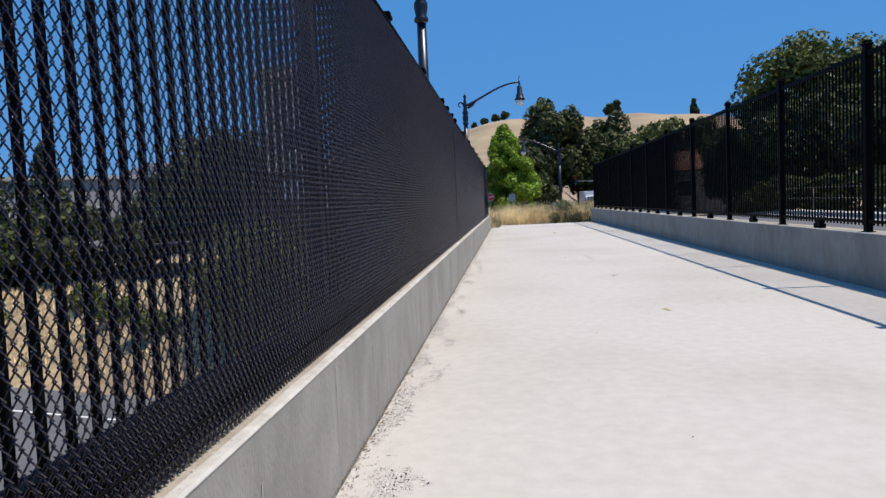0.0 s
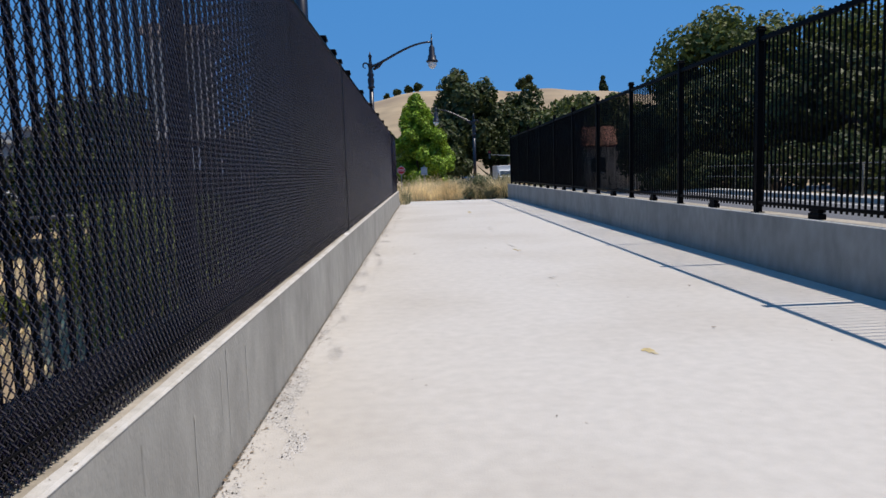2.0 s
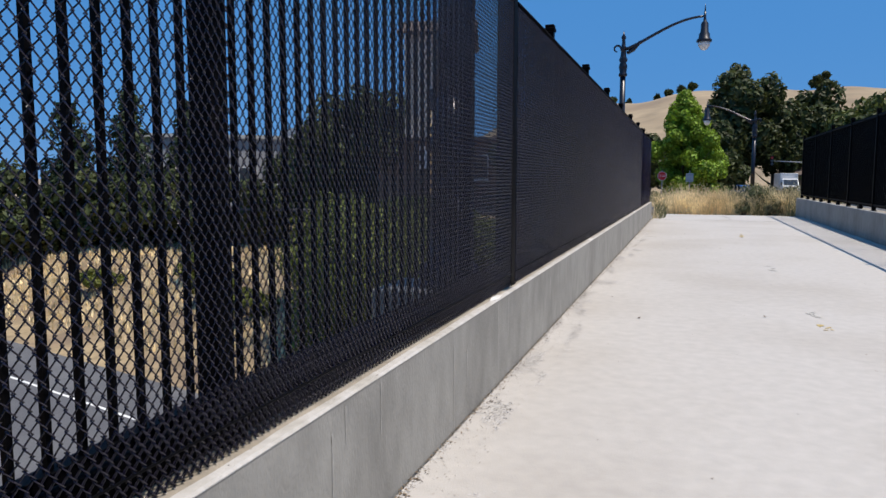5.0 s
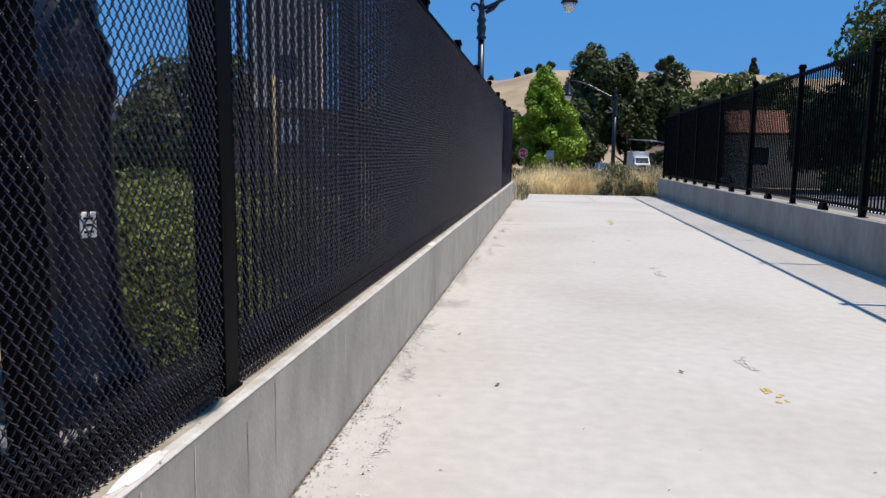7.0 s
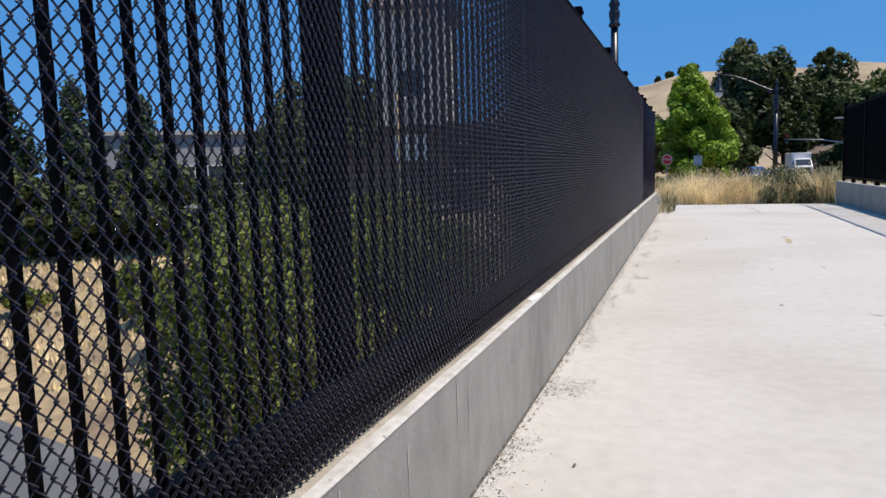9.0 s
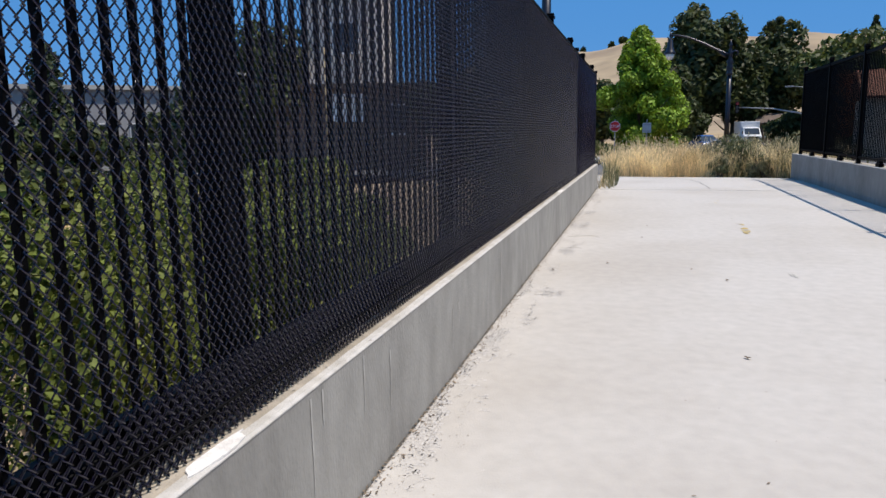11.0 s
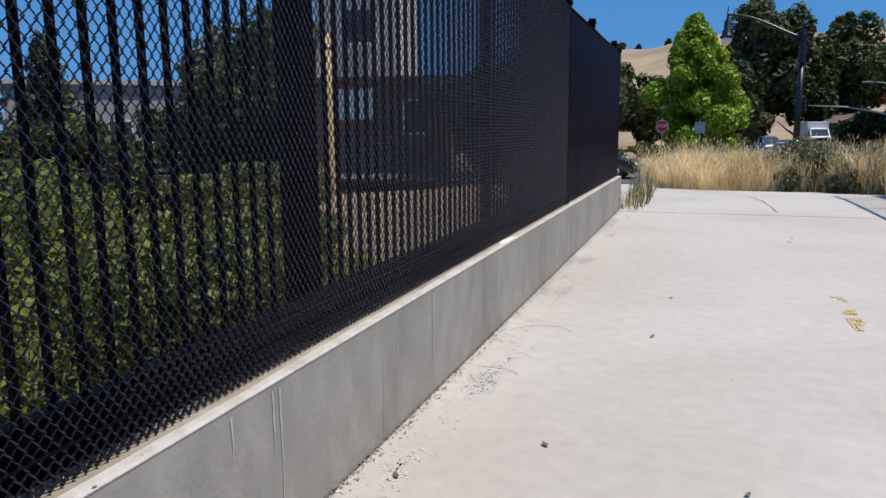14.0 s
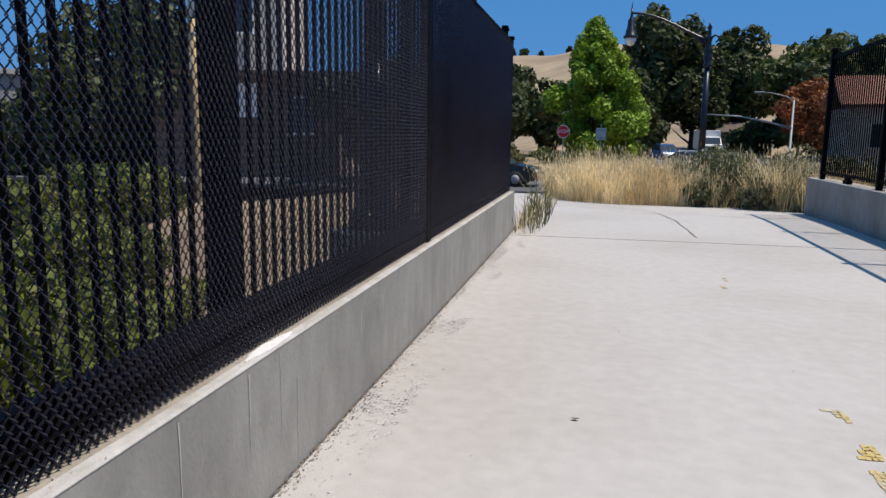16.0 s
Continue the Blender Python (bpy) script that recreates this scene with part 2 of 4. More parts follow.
def crown_mesh(name, centre, size, lobes, leaves, leaf, mat, shape="round", fill=0.35):
    """A crown of many leaves on uneven lobes inside an envelope. size: half width x, y and z."""
    size = np.array(size)
    cs, rs = [], []
    for k in range(lobes):
        d = rand_dirs(1)[0]
        if shape == "cone":
            h = RNG.uniform(-0.95, 0.92)
            reach = (1 - (h + 1) / 2) ** 0.8 * RNG.uniform(0.25, 0.85)
            a = RNG.uniform(0, math.tau)
            c = np.array([math.cos(a) * reach, math.sin(a) * reach, h])
            r = 0.12 + 0.22 * (1 - (h + 1) / 2)
        elif shape == "spade":
            h = RNG.uniform(-0.92, 0.96) if k % 4 else RNG.uniform(0.1, 0.96)
            wide = (1.0 - 0.35 * max(0.0, -h - 0.45) / 0.55) if h < -0.45 else max(0.0, 1 - (h + 0.45) / 1.45) ** 0.85
            a = RNG.uniform(0, math.tau)
            out = RNG.uniform(0.3, 0.88)
            c = np.array([math.cos(a) * wide * out, math.sin(a) * wide * out, h])
            r = RNG.uniform(0.10, 0.2) * (0.5 + 0.6 * wide)
        elif shape == "egg":
            h = RNG.uniform(-0.85, 0.8)
            wide = math.sqrt(max(0.0, 1 - h * h)) * (1.0 if h < -0.2 else 1 - 0.6 * (h + 0.2))
            a = RNG.uniform(0, math.tau)
            c = np.array([math.cos(a) * wide * RNG.uniform(0.3, 0.8), math.sin(a) * wide * RNG.uniform(0.3, 0.8), h])
            r = RNG.uniform(0.18, 0.32)
        else:
            c = d * RNG.uniform(0.35, 0.82) ** 0.6
            c[2] = c[2] * 0.85 + 0.05
            r = RNG.uniform(0.16, 0.36)
        cs.append(c)
        rs.append(r)
    cs, rs = np.array(cs), np.array(rs)
    pick = RNG.choice(lobes, leaves, p=rs ** 2 / (rs ** 2).sum())
    d = rand_dirs(leaves)
    rad = np.where(RNG.random(leaves) < fill, RNG.random(leaves) ** 0.5, RNG.uniform(0.85, 1.12, leaves))
    p = cs[pick] + d * (rs[pick] * rad)[:, None]
    p = p * size + np.array(centre)
    u = rand_dirs(leaves)
    n = d + 0.8 * rand_dirs(leaves)
    w = np.cross(u, n)
    w /= np.maximum(np.linalg.norm(w, axis=1, keepdims=True), 1e-6)
    u = np.cross(n / np.linalg.norm(n, axis=1, keepdims=True), w)
    s = leaf * RNG.uniform(0.6, 1.4, leaves)[:, None]
    return quads_mesh(name, p, u * s * 0.55, w * s, mat)


def tree(name, x, y, z, height, half, label, mat, leaves=9000, leaf=0.3, lobes=34, shape="round", clear=0.25, trunk=0.25, group="", deep=None):
    t = thing(name, x, y, z, label, "tree", group)
    top = height * 0.8
    pts = [(0.15 * math.sin(k * 1.7) * k / 5, 0.12 * math.cos(k * 2.1) * k / 5, top * k / 6 - 0.1) for k in range(7)]
    bm = tube(pts, [trunk * (1.25 if k == 0 else 1 - 0.13 * k) for k in range(7)], 9)
    for k in range(6):
        a = k * 2.4 + x
        h = height * (clear + 0.08 * k)
        reach = half * (0.45 + 0.1 * (k % 3))
        tube([(0, 0, h), (math.cos(a) * reach * 0.5, math.sin(a) * reach * 0.5, h + reach * 0.35), (math.cos(a) * reach, math.sin(a) * reach, h + reach * 0.8)],
             [trunk * 0.45, trunk * 0.28, trunk * 0.1], 6, bm)
    part("trunk", bm, M_BARK, t)
    lo = height * clear
    part("crown", crown_mesh("crown", (0, 0, (height + lo) / 2), (half, deep or half, (height - lo) / 2), lobes, leaves, leaf, mat, shape), mat, t)
    return t


# ---- lie of the land ----
def ease(a, b, v):
    v = np.clip((v - a) / (b - a), 0, 1)
    return v * v * (3 - 2 * v)


def end_level(y):
    """Level of the paving and streets past the end of the ramp."""
    return -0.75 * ease(33, 48, y) + 0.03 * np.clip(y - 112, 0, 60)


def hill_level(x, y):
    r = np.hypot(x, y + 5)
    az = np.degrees(np.arctan2(x, y + 5))
    crest = 41.5 * ease(-24, -9, az) - 5 * ease(9, 17, az) + 26 * ease(24, 36, az) - 20 * ease(60, 110, az)
    bumps = 0.7 * np.sin(az * 0.55) + 0.5 * np.sin(az * 1.3 + 1)
    return np.where(np.abs(az) < 170, (crest + bumps * ease(-24, -9, az)) * ease(170, 390, r), 0)


def left_level(x, y):
    s = (y - (20.4 + 0.29 * (-10.8 - x))) * 0.96
    bank = 2.4 * ease(3.0, 16, s) + 0.6 * ease(16, 40, s)
    low = -6.1 + bank
    rise = ease(24, 37, y + 0.12 * (x + 4)) * ease(-26, -6, x)
    return low * (1 - rise) + (end_level(y) - 0.12) * rise


def ground_level(x, y):
    right = end_level(y) - 0.12
    mix = 1 - ease(-7.5, -1.0, x)
    return right * (1 - mix) + left_level(x, y) * mix + hill_level(x, y)


def axis(lo, hi, near_lo, near_hi, step, grow=1.12):
    out = list(np.arange(near_lo, near_hi + step / 2, step))
    s = step
    while out[-1] < hi:
        s *= grow
        out.append(out[-1] + s)
    s = step
    while out[0] > lo:
        s *= grow
        out.insert(0, out[0] - s)
    return np.array(out)


gx, gy = axis(-1600, 1600, -40, 30, 0.9, 1.09), axis(-1500, 1700, -10, 80, 0.9, 1.09)
GX, GY = np.meshgrid(gx, gy)
GZ = ground_level(GX, GY)
nx, ny = len(gx), len(gy)
gv = np.stack([GX, GY, GZ], axis=2).reshape(-1, 3)
gf = [(j * nx + i, j * nx + i + 1, (j + 1) * nx + i + 1, (j + 1) * nx + i) for j in range(ny - 1) for i in range(nx - 1)]
ground_mesh = raw_mesh("ground", gv, gf, M_GROUND)
ground_mesh.materials.append(M_HILL)
far = (np.hypot(gv[:, 0], gv[:, 1]) > 150)
for poly in ground_mesh.polygons:
    poly.use_smooth = True
    poly.material_index = int(far[poly.vertices[0]])
tagged(new("ground", ground_mesh), "dry tan grass ground sloping down beside the ramp and up to hills", "ground", kind="structure")


def strip(name, left, right, ys, level, mat, thick=0.12):
    """Paving between two edges x(y), with thickness, at level(y)."""
    vs, fs = [], []
    for y in ys:
        for x, dz in ((left(y), 0), (right(y), 0), (right(y), -thick), (left(y), -thick)):
            vs.append((x, y, float(level(y)) + dz))
    for k in range(len(ys) - 1):
        a, b = 4 * k, 4 * k + 4
        fs += [(a, a + 1, b + 1, b), (a + 1, a + 2, b + 2, b + 1), (a + 3, a, b, b + 3)]
    fs += [(0, 3, 2, 1), (4 * len(ys) - 4, 4 * len(ys) - 3, 4 * len(ys) - 2, 4 * len(ys) - 1)]
    return raw_mesh(name, vs, fs, mat)


RIGHT_H = 0.68
WIDE, WALL_H, Y0, LEFT_END, RIGHT_END = 5.30, 0.60, -9.0, 31.3, 35.8
# path slabs with an open joint between them
slab = box(0.012, WIDE - 0.012, Y0, 30.70, -0.3, 0)
tagged(part("floor", slab, M_FLOOR), "pale sun-bleached concrete path slab with faint stains", "path", kind="structure")
APRON_YS = [30.735, 31.68, 31.72, 33, 34, 35.79, 35.81, 37, 38, 40, 42, 44.5]
apron = strip("pavement", lambda y: -1.9 if y > LEFT_END + 0.4 else 0.012, lambda y: 5.29 if y < RIGHT_END else 7.2,
              APRON_YS, lambda y: end_level(y) * 0.8, M_FLOOR, 0.3)
tagged(part("joint_filler", box(0.012, WIDE - 0.012, 30.702, 30.733, -0.25, -0.003), M_CRACK), "dark filler in the joint between path slabs", "joint", kind="structure")
tagged(new("pavement", apron), "pale concrete apron at the end of the ramp, cracked", "pavement", kind="structure")


def parapet(name, x0, x1, y0, y1, top, label):
    """Low wall with a lighter trowelled top and a chamfered inner edge."""
    root = thing(name, 0, 0, 0, label, "wall")
    root["kind"] = "structure"
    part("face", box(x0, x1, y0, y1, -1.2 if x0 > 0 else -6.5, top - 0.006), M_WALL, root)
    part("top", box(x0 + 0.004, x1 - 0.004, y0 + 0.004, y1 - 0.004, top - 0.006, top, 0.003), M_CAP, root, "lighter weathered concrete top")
    inner, way = (x1, 1) if x1 <= 0 else (x0, -1)
    edge = bmesh.new()
    rows = []
    for k in range(int((y1 - y0) / 0.12)):
        y = y0 + 0.02 + k * 0.12
        wob = 0.010 * noise.noise((x0, y * 2.1, 3)) + 0.006 * noise.noise((x0, y * 9, 5))
        section = ((0.0025, -0.007), (0.0025, -0.003 + wob * 0.2), (-0.008, 0.0035), (-0.042 + wob, 0.004))
        rows.append([edge.verts.new((inner + way * dx, y, top + dz)) for dx, dz in section])
    for a, b in zip(rows, rows[1:]):
        for k in range(3):
            edge.faces.new((a[k], a[k + 1], b[k + 1], b[k]))
    bmesh.ops.recalc_face_normals(edge, faces=edge.faces)
    part("arris", edge, M_ARRIS, root, "pale inner edge of the top")
    return root


parapet("wall_left", -0.38, 0.0, Y0, LEFT_END, WALL_H, "low grey concrete parapet with streaks and a pale top")
parapet("wall_right", WIDE, WIDE + 0.36, Y0, RIGHT_END, RIGHT_H, "low grey concrete parapet in shade with a pale top")
# closing wall far behind the walker
tagged(part("wall_south", box(-0.38, WIDE + 0.36, Y0 - 0.4, Y0 - 0.01, -1, 0.6), M_WALL), "plain concrete end wall of the ramp", "wall", kind="structure")

def drip(y, z1, z0, w, mat, label):
    """Thin mineral streak lying on the parapet's face."""
    bm = bmesh.new()
    prev = None
    for k in range(9):
        u = k / 8
        z = z1 + (z0 - z1) * u
        c = y + 0.006 * noise.noise((y * 3, z * 9, 1))
        hw = w * (0.35 + 0.65 * abs(noise.noise((y * 5, z * 14, 3)))) * (1 - 0.6 * u)
        row = [bm.verts.new((0.0025, c - hw, z)), bm.verts.new((0.0025, c + hw, z))]
        if prev:
            bm.faces.new((prev[0], row[0], row[1], prev[1]))
        prev = row
    tagged(part("mineral_streak", bm, mat), label, "stain", "streaks on the parapet", "structure")


streaks = random.Random(3)
for k in range(64):
    y = -1.5 + k * 0.5 + streaks.uniform(-0.4, 0.4)
    top_z = streaks.choice((0.57, 0.57, 0.5, 0.42))
    dark = streaks.random() < 0.15
    drip(y, top_z, top_z - streaks.uniform(0.12, 0.5), streaks.uniform(0.005, 0.014) * (0.6 if dark else 1.0), M_STREAK_D if dark else M_STREAK,
         "thin dark water stain on the concrete" if dark else "thin pale mineral streak on the concrete")

for y, long in ((14.35, 0.16), (22.95, 0.20), (9.2, 0.14)):
    patch = bmesh.new()
    ring = [(-0.03 + 0.028 * math.cos(a) * (1 + 0.3 * noise.noise((y, a * 2, 0))), y + long * math.sin(a) * (1 + 0.4 * noise.noise((y, a * 2, 4)))) for a in [math.tau * k / 18 for k in range(18)]]
    low, high = [patch.verts.new((x, v, WALL_H)) for x, v in ring], [patch.verts.new((x, v, WALL_H + 0.008)) for x, v in ring]
    patch.faces.new(high)
    for k in range(18):
        patch.faces.new((low[k], low[(k + 1) % 18], high[(k + 1) % 18], high[k]))
    tagged(part("mortar_patch", patch, M_PATCH), "white mortar patch on the parapet's top", "mortar patch", "mortar patches on the parapet")

# ---- picket fences ----
BAY, GAP = 2.86, 0.1035


def picket_bay(x, y, foot, top, length, bar_half, feet, label, group):
    """Post with cap, rails and square bars, one bay long, growing along +y from the post."""
    t = thing("picket_fence", x, y, foot, label, "fence", group)
    h = top - foot
    part("post", box(-0.042, 0.042, -0.042, 0.042, 0, h - 0.07, 0.004), M_BLACK, t)
    cap = box(-0.056, 0.056, -0.056, 0.056, h - 0.07, h - 0.035, 0.006)
    box(-0.048, 0.048, -0.048, 0.048, h - 0.035, h, 0.012, cap)
    part("post_cap", cap, M_BLACK, t)
    part("base_plate", box(-0.065, 0.065, -0.065, 0.065, 0, 0.012, 0.003), M_BLACK, t)
    for n, z, hh in (("top_rail", h - 0.17, 0.055), ("bottom_rail", 0.135, 0.04)):
        part(n, box(-0.027, 0.027, 0.043, length - 0.043, z - hh / 2, z + hh / 2, 0.003), M_BLACK, t)
    if feet:
        foot_bm = box(-0.045, 0.045, length / 2 - 0.12, length / 2 + 0.12, 0, 0.07, 0.012)
        box(-0.035, 0.035, length / 2 - 0.09, length / 2 + 0.09, 0.07, 0.117, 0.008, foot_bm)
        part("support_foot", foot_bm, M_BLACK, t)
    bar = mesh_of("picket", box(-bar_half, bar_half, -bar_half, bar_half, 0.085, h - 0.12), M_BLACK)
    count = int((length - 0.1) / GAP)
    for k in range(count):
        b = new("picket", bar)
        b.parent = t
        b.location = (0, (length - (count - 1) * GAP) / 2 + k * GAP, 0)
    return t


LEFT_BAY = 2.74
LEFT_X, LEFT_LABEL, LEFT_GROUP = -0.19, "black steel picket fence bay behind the mesh, on the parapet", "picket fence along the drop"
first = picket_bay(LEFT_X, 9.0 - LEFT_BAY, WALL_H, 3.03, LEFT_BAY, 0.0088, False, LEFT_LABEL, LEFT_GROUP)
for k in range(2, 6):
    copy_thing(first, pose(LEFT_X, 9.0 - k * LEFT_BAY, WALL_H))
for k in range(5):
    copy_thing(first, pose(LEFT_X, 11.95 + k * LEFT_BAY, WALL_H))
copy_thing(first, pose(LEFT_X, 25.65, WALL_H))
picket_bay(LEFT_X, 9.98, WALL_H, 3.03, 1.97, 0.0088, False, "short black steel picket bay behind the mesh, on the parapet", LEFT_GROUP)
picket_bay(LEFT_X, 28.39, WALL_H, 3.03, 2.81, 0.0088, False, "short black steel picket bay behind the mesh, on the parapet", LEFT_GROUP)
first_r = picket_bay(5.42, 9.5 - 5 * BAY, RIGHT_H, 3.10, BAY, 0.0095, True, "tall black steel picket fence bay on the parapet by the road", "picket fence along the road")
for k in range(1, 14):
    copy_thing(first_r, pose(5.42, 9.5 + (k - 5) * BAY, RIGHT_H))


def end_post(x, y, foot, top, label):
    t = thing("fence_post", x, y, foot, label, "fence post")
    h = top - foot
    part("post", box(-0.042, 0.042, -0.042, 0.042, 0, h - 0.07, 0.004), M_BLACK, t)
    cap = box(-0.056, 0.056, -0.056, 0.056, h - 0.07, h - 0.035, 0.006)
    box(-0.048, 0.048, -0.048, 0.048, h - 0.035, h, 0.012, cap)
    part("post_cap", cap, M_BLACK, t)


end_post(LEFT_X, 9.0, WALL_H, 3.03, "square black steel end post behind the mesh")
end_post(LEFT_X, LEFT_END - 0.1, WALL_H, 3.03, "square black steel end post at the parapet's end")
end_post(5.42, 9.5 + 9 * BAY, RIGHT_H, 3.10, "square black steel end post with flat cap")

# ---- chain link mesh in front of the left pickets ----
CELL_Y, CELL_Z, WIRE = 0.018, 0.0245, 0.0030


def chain_mesh(length, height, simple=False):
    """Flattened spirals of wire side by side, each hooked round its neighbour at every turn."""
    cols, turns = int(length / CELL_Y), int(height / CELL_Z)
    K, J = np.meshgrid(np.arange(cols), np.arange(turns + 1), indexing="ij")
    odd = (J + K) % 2
    side = 2 * odd - 1
    y = (K + odd) * CELL_Y + side * 0.0016 + RNG.normal(0, 0.0006, K.shape)
    z = J * CELL_Z + RNG.normal(0, 0.0005, K.shape)
    out = np.where(odd == 1, 0.0032, -0.0032)
    if simple:
        c = np.stack([out, y, z], axis=2)
    else:
        low = np.stack([-out, y, z - 0.0022], axis=2)
        high = np.stack([out, y, z + 0.0022], axis=2)
        c = np.stack([low, high], axis=2).reshape(cols, -1, 3)
    rows = c.shape[1]
    ring = [c + np.array([math.cos(a) * WIRE, math.sin(a) * WIRE, 0]) for a in (0.5, 2.594, 4.689)]
    v = np.stack(ring, axis=2).reshape(-1, 3)
    base = (np.arange(cols)[:, None] * rows + np.arange(rows - 1)[None, :]).reshape(-1) * 3
    f = []
    for k in range(3):
        n = (k + 1) % 3
        f.append(np.stack([base + k, base + n, base + 3 + n, base + 3 + k], axis=1))
    f = np.concatenate(f)
    me = bpy.data.meshes.new("wire_mesh")
    me.vertices.add(len(v))
    me.vertices.foreach_set("co", v.astype(np.float32).ravel())
    me.loops.add(f.size)
    me.loops.foreach_set("vertex_index", f.astype(np.int32).ravel())
    me.polygons.add(len(f))
    me.polygons.foreach_set("loop_start", np.arange(0, f.size, 4, dtype=np.int32))
    me.polygons.foreach_set("loop_total", np.full(len(f), 4, dtype=np.int32))
    me.polygons.foreach_set("use_smooth", np.ones(len(f), dtype=bool))
    me.update(calc_edges=True)
    me.materials.append(M_WIRE)
    return me


def mesh_fence(y0, y1, label, simple=False):
    t = thing("chain_link_fence", -0.085, y0, WALL_H, label, "fence", "mesh screens along the drop")
    ln, hh = y1 - y0, 2.19
    w = part("wire_mesh", chain_mesh(ln - 0.01, hh - 0.03, simple), M_WIRE, t)
    w.location = (0.012, 0.005, 0.008)
    w["kind"] = "stuff"
    part("top_rail", tube([(0, 0.02, hh), (0, ln - 0.02, hh)], 0.024, 10), M_BLACK, t)
    # added black strip, blocks the bright parapet top behind the mesh
    part("kick_plate", box(-0.060, -0.052, 0.02, ln - 0.02, 0.004, 0.13), M_BLACK, t, "black strip added to darken the foot of the screen")
    part("bottom_rail", tube([(-0.03, 0.02, 0.125), (-0.03, ln - 0.02, 0.125)], 0.02, 10), M_BLACK, t, "black steel tube along the foot")
    lap = part("lap_mesh", chain_mesh(ln - 0.03, 0.24, True), M_WIRE, t, "doubled mesh along the foot")
    lap.location = (-0.006, 0.017, 0.004)
    lap["kind"] = "stuff"
    part("tension_wire", tube([(0.016, 0.02, 0.10), (0.016, ln - 0.02, 0.10)], 0.004, 6), M_BLACK, t)
    return t


mesh_fence(-2.45, 9.82, "black vinyl chain-link mesh screen fixed on the parapet")
mesh_fence(9.95, 25.845, "black vinyl chain-link mesh screen fixed on the parapet")
mesh_fence(25.955, LEFT_END - 0.05, "short black chain-link mesh screen at the parapet's end", True)


def joint_post(y, half, label):
    """Heavy post with a flat cap at the joint between two screens."""
    t = thing("fence_post", -0.125, y, WALL_H, label, "fence post")
    part("post", box(-0.005, 0.055, -half, half, 0, 2.23, 0.006), M_BLACK, t)
    part("base_plate", box(-0.02, 0.062, -half - 0.014, half + 0.014, 0, 0.012, 0.003), M_BLACK, t)
    part("post_cap", box(-0.018, 0.068, -half - 0.012, half + 0.012, 2.23, 2.28, 0.008), M_BLACK, t)


joint_post(9.885, 0.058, "thick square black steel post between two mesh screens")
joint_post(25.90, 0.05, "thick square black steel post between two mesh screens")
joint_post(LEFT_END - 0.06, 0.035, "square black steel post ending the mesh screen")

# ---- street lamps ----
def street_lamp(x, y, z, turn, label, pedestal=True):
    """Ornamental iron lamp: fluted base, banded pole, scroll, curved arm and a hanging bell lantern. The arm reaches along +x."""
    t = thing("street_lamp", x, y, z, label, "street lamp", "ornamental street lamps", turn)
    base = lathe(([(0.29, 0), (0.29, 0.14), (0.265, 0.17), (0.255, 0.56)] if pedestal else []) + [(0.25, 0.602), (0.25, 0.64), (0.215, 0.67), (0.23, 0.71), (0.222, 0.76), (0.172, 0.80), (0.185, 0.84), (0.155, 0.88), (0.148, 1.00), (0.142, 1.62), (0.165, 1.68), (0.165, 1.73), (0.14, 1.77), (0.158, 1.82), (0.12, 1.88), (0.112, 2.05)], 20)
    base_ob = part("base", base, M_LAMP, t)
    rib = mesh_of("rib", tube([(0.218, 0, 0.67), (0.226, 0, 0.71), (0.212, 0, 0.765)], [0.026, 0.03, 0.02], 6), M_LAMP)
    for k in range(8):
        r = new("rib", rib)
        r.parent, r.rotation_euler = base_ob, (0, 0, math.tau * k / 8)
    pole = lathe([(0.105, 2.05), (0.092, 2.8), (0.08, 4.45)], 14)
    part("pole", pole, M_LAMP, t)
    collar = lathe([(0.08, 4.43), (0.125, 4.47), (0.125, 4.52), (0.095, 4.56), (0.12, 4.70), (0.12, 4.78), (0.085, 4.84), (0.13, 4.93), (0.085, 5.02), (0.07, 5.22), (0.10, 5.28), (0.06, 5.34), (0.045, 5.52), (0.075, 5.58), (0.03, 5.66), (0.008, 5.76)], 12)
    part("finial_collar", collar, M_LAMP, t)
    arc = []
    for k in range(15):
        u = k / 14
        arc.append((2.24 * u, 0, 5.22 + 0.12 * u + 0.72 * math.sin(u * math.pi * 0.52) ** 1.35))
    arm = tube(arc, [0.05 - 0.018 * k / 14 for k in range(15)], 8)
    part("arm", arm, M_LAMP, t)
    ends = [(-0.05 - 0.13 * (1 - math.cos(a)) / 1.2, 0, 5.20 + 0.12 * math.sin(a) + 0.02 * a) for a in [0.35 * k for k in range(14)]]
    part("scroll", tube(ends, [0.038 - 0.0015 * k for k in range(14)], 7), M_LAMP, t)
    leafy = tube([(0.10, 0, 5.12), (0.28, 0, 5.22), (0.46, 0, 5.42), (0.62, 0, 5.50)], [0.05, 0.062, 0.045, 0.012], 6)
    part("leaf_bracket", leafy, M_LAMP, t)
    hx, hz = 2.24, 5.90
    head = lathe([(0.03, hz + 0.28), (0.035, hz + 0.12), (0.05, hz + 0.02), (0.10, hz - 0.04), (0.115, hz - 0.30), (0.15, hz - 0.34), (0.16, hz - 0.46), (0.21, hz - 0.50), (0.215, hz - 0.56), (0.18, hz - 0.57)][::-1], 14, None, (hx, 0))
    part("lantern_head", head, M_LAMP, t)
    part("lantern_globe", lathe([(0.02, hz - 0.80), (0.09, hz - 0.77), (0.15, hz - 0.68), (0.175, hz - 0.57)], 14, None, (hx, 0)), M_GLASS, t, "pale frosted glass globe")
    part("spike", tube([(hx, 0, hz + 0.26), (hx, 0, hz + 0.50)], [0.025, 0.005], 6), M_LAMP, t)
    return t


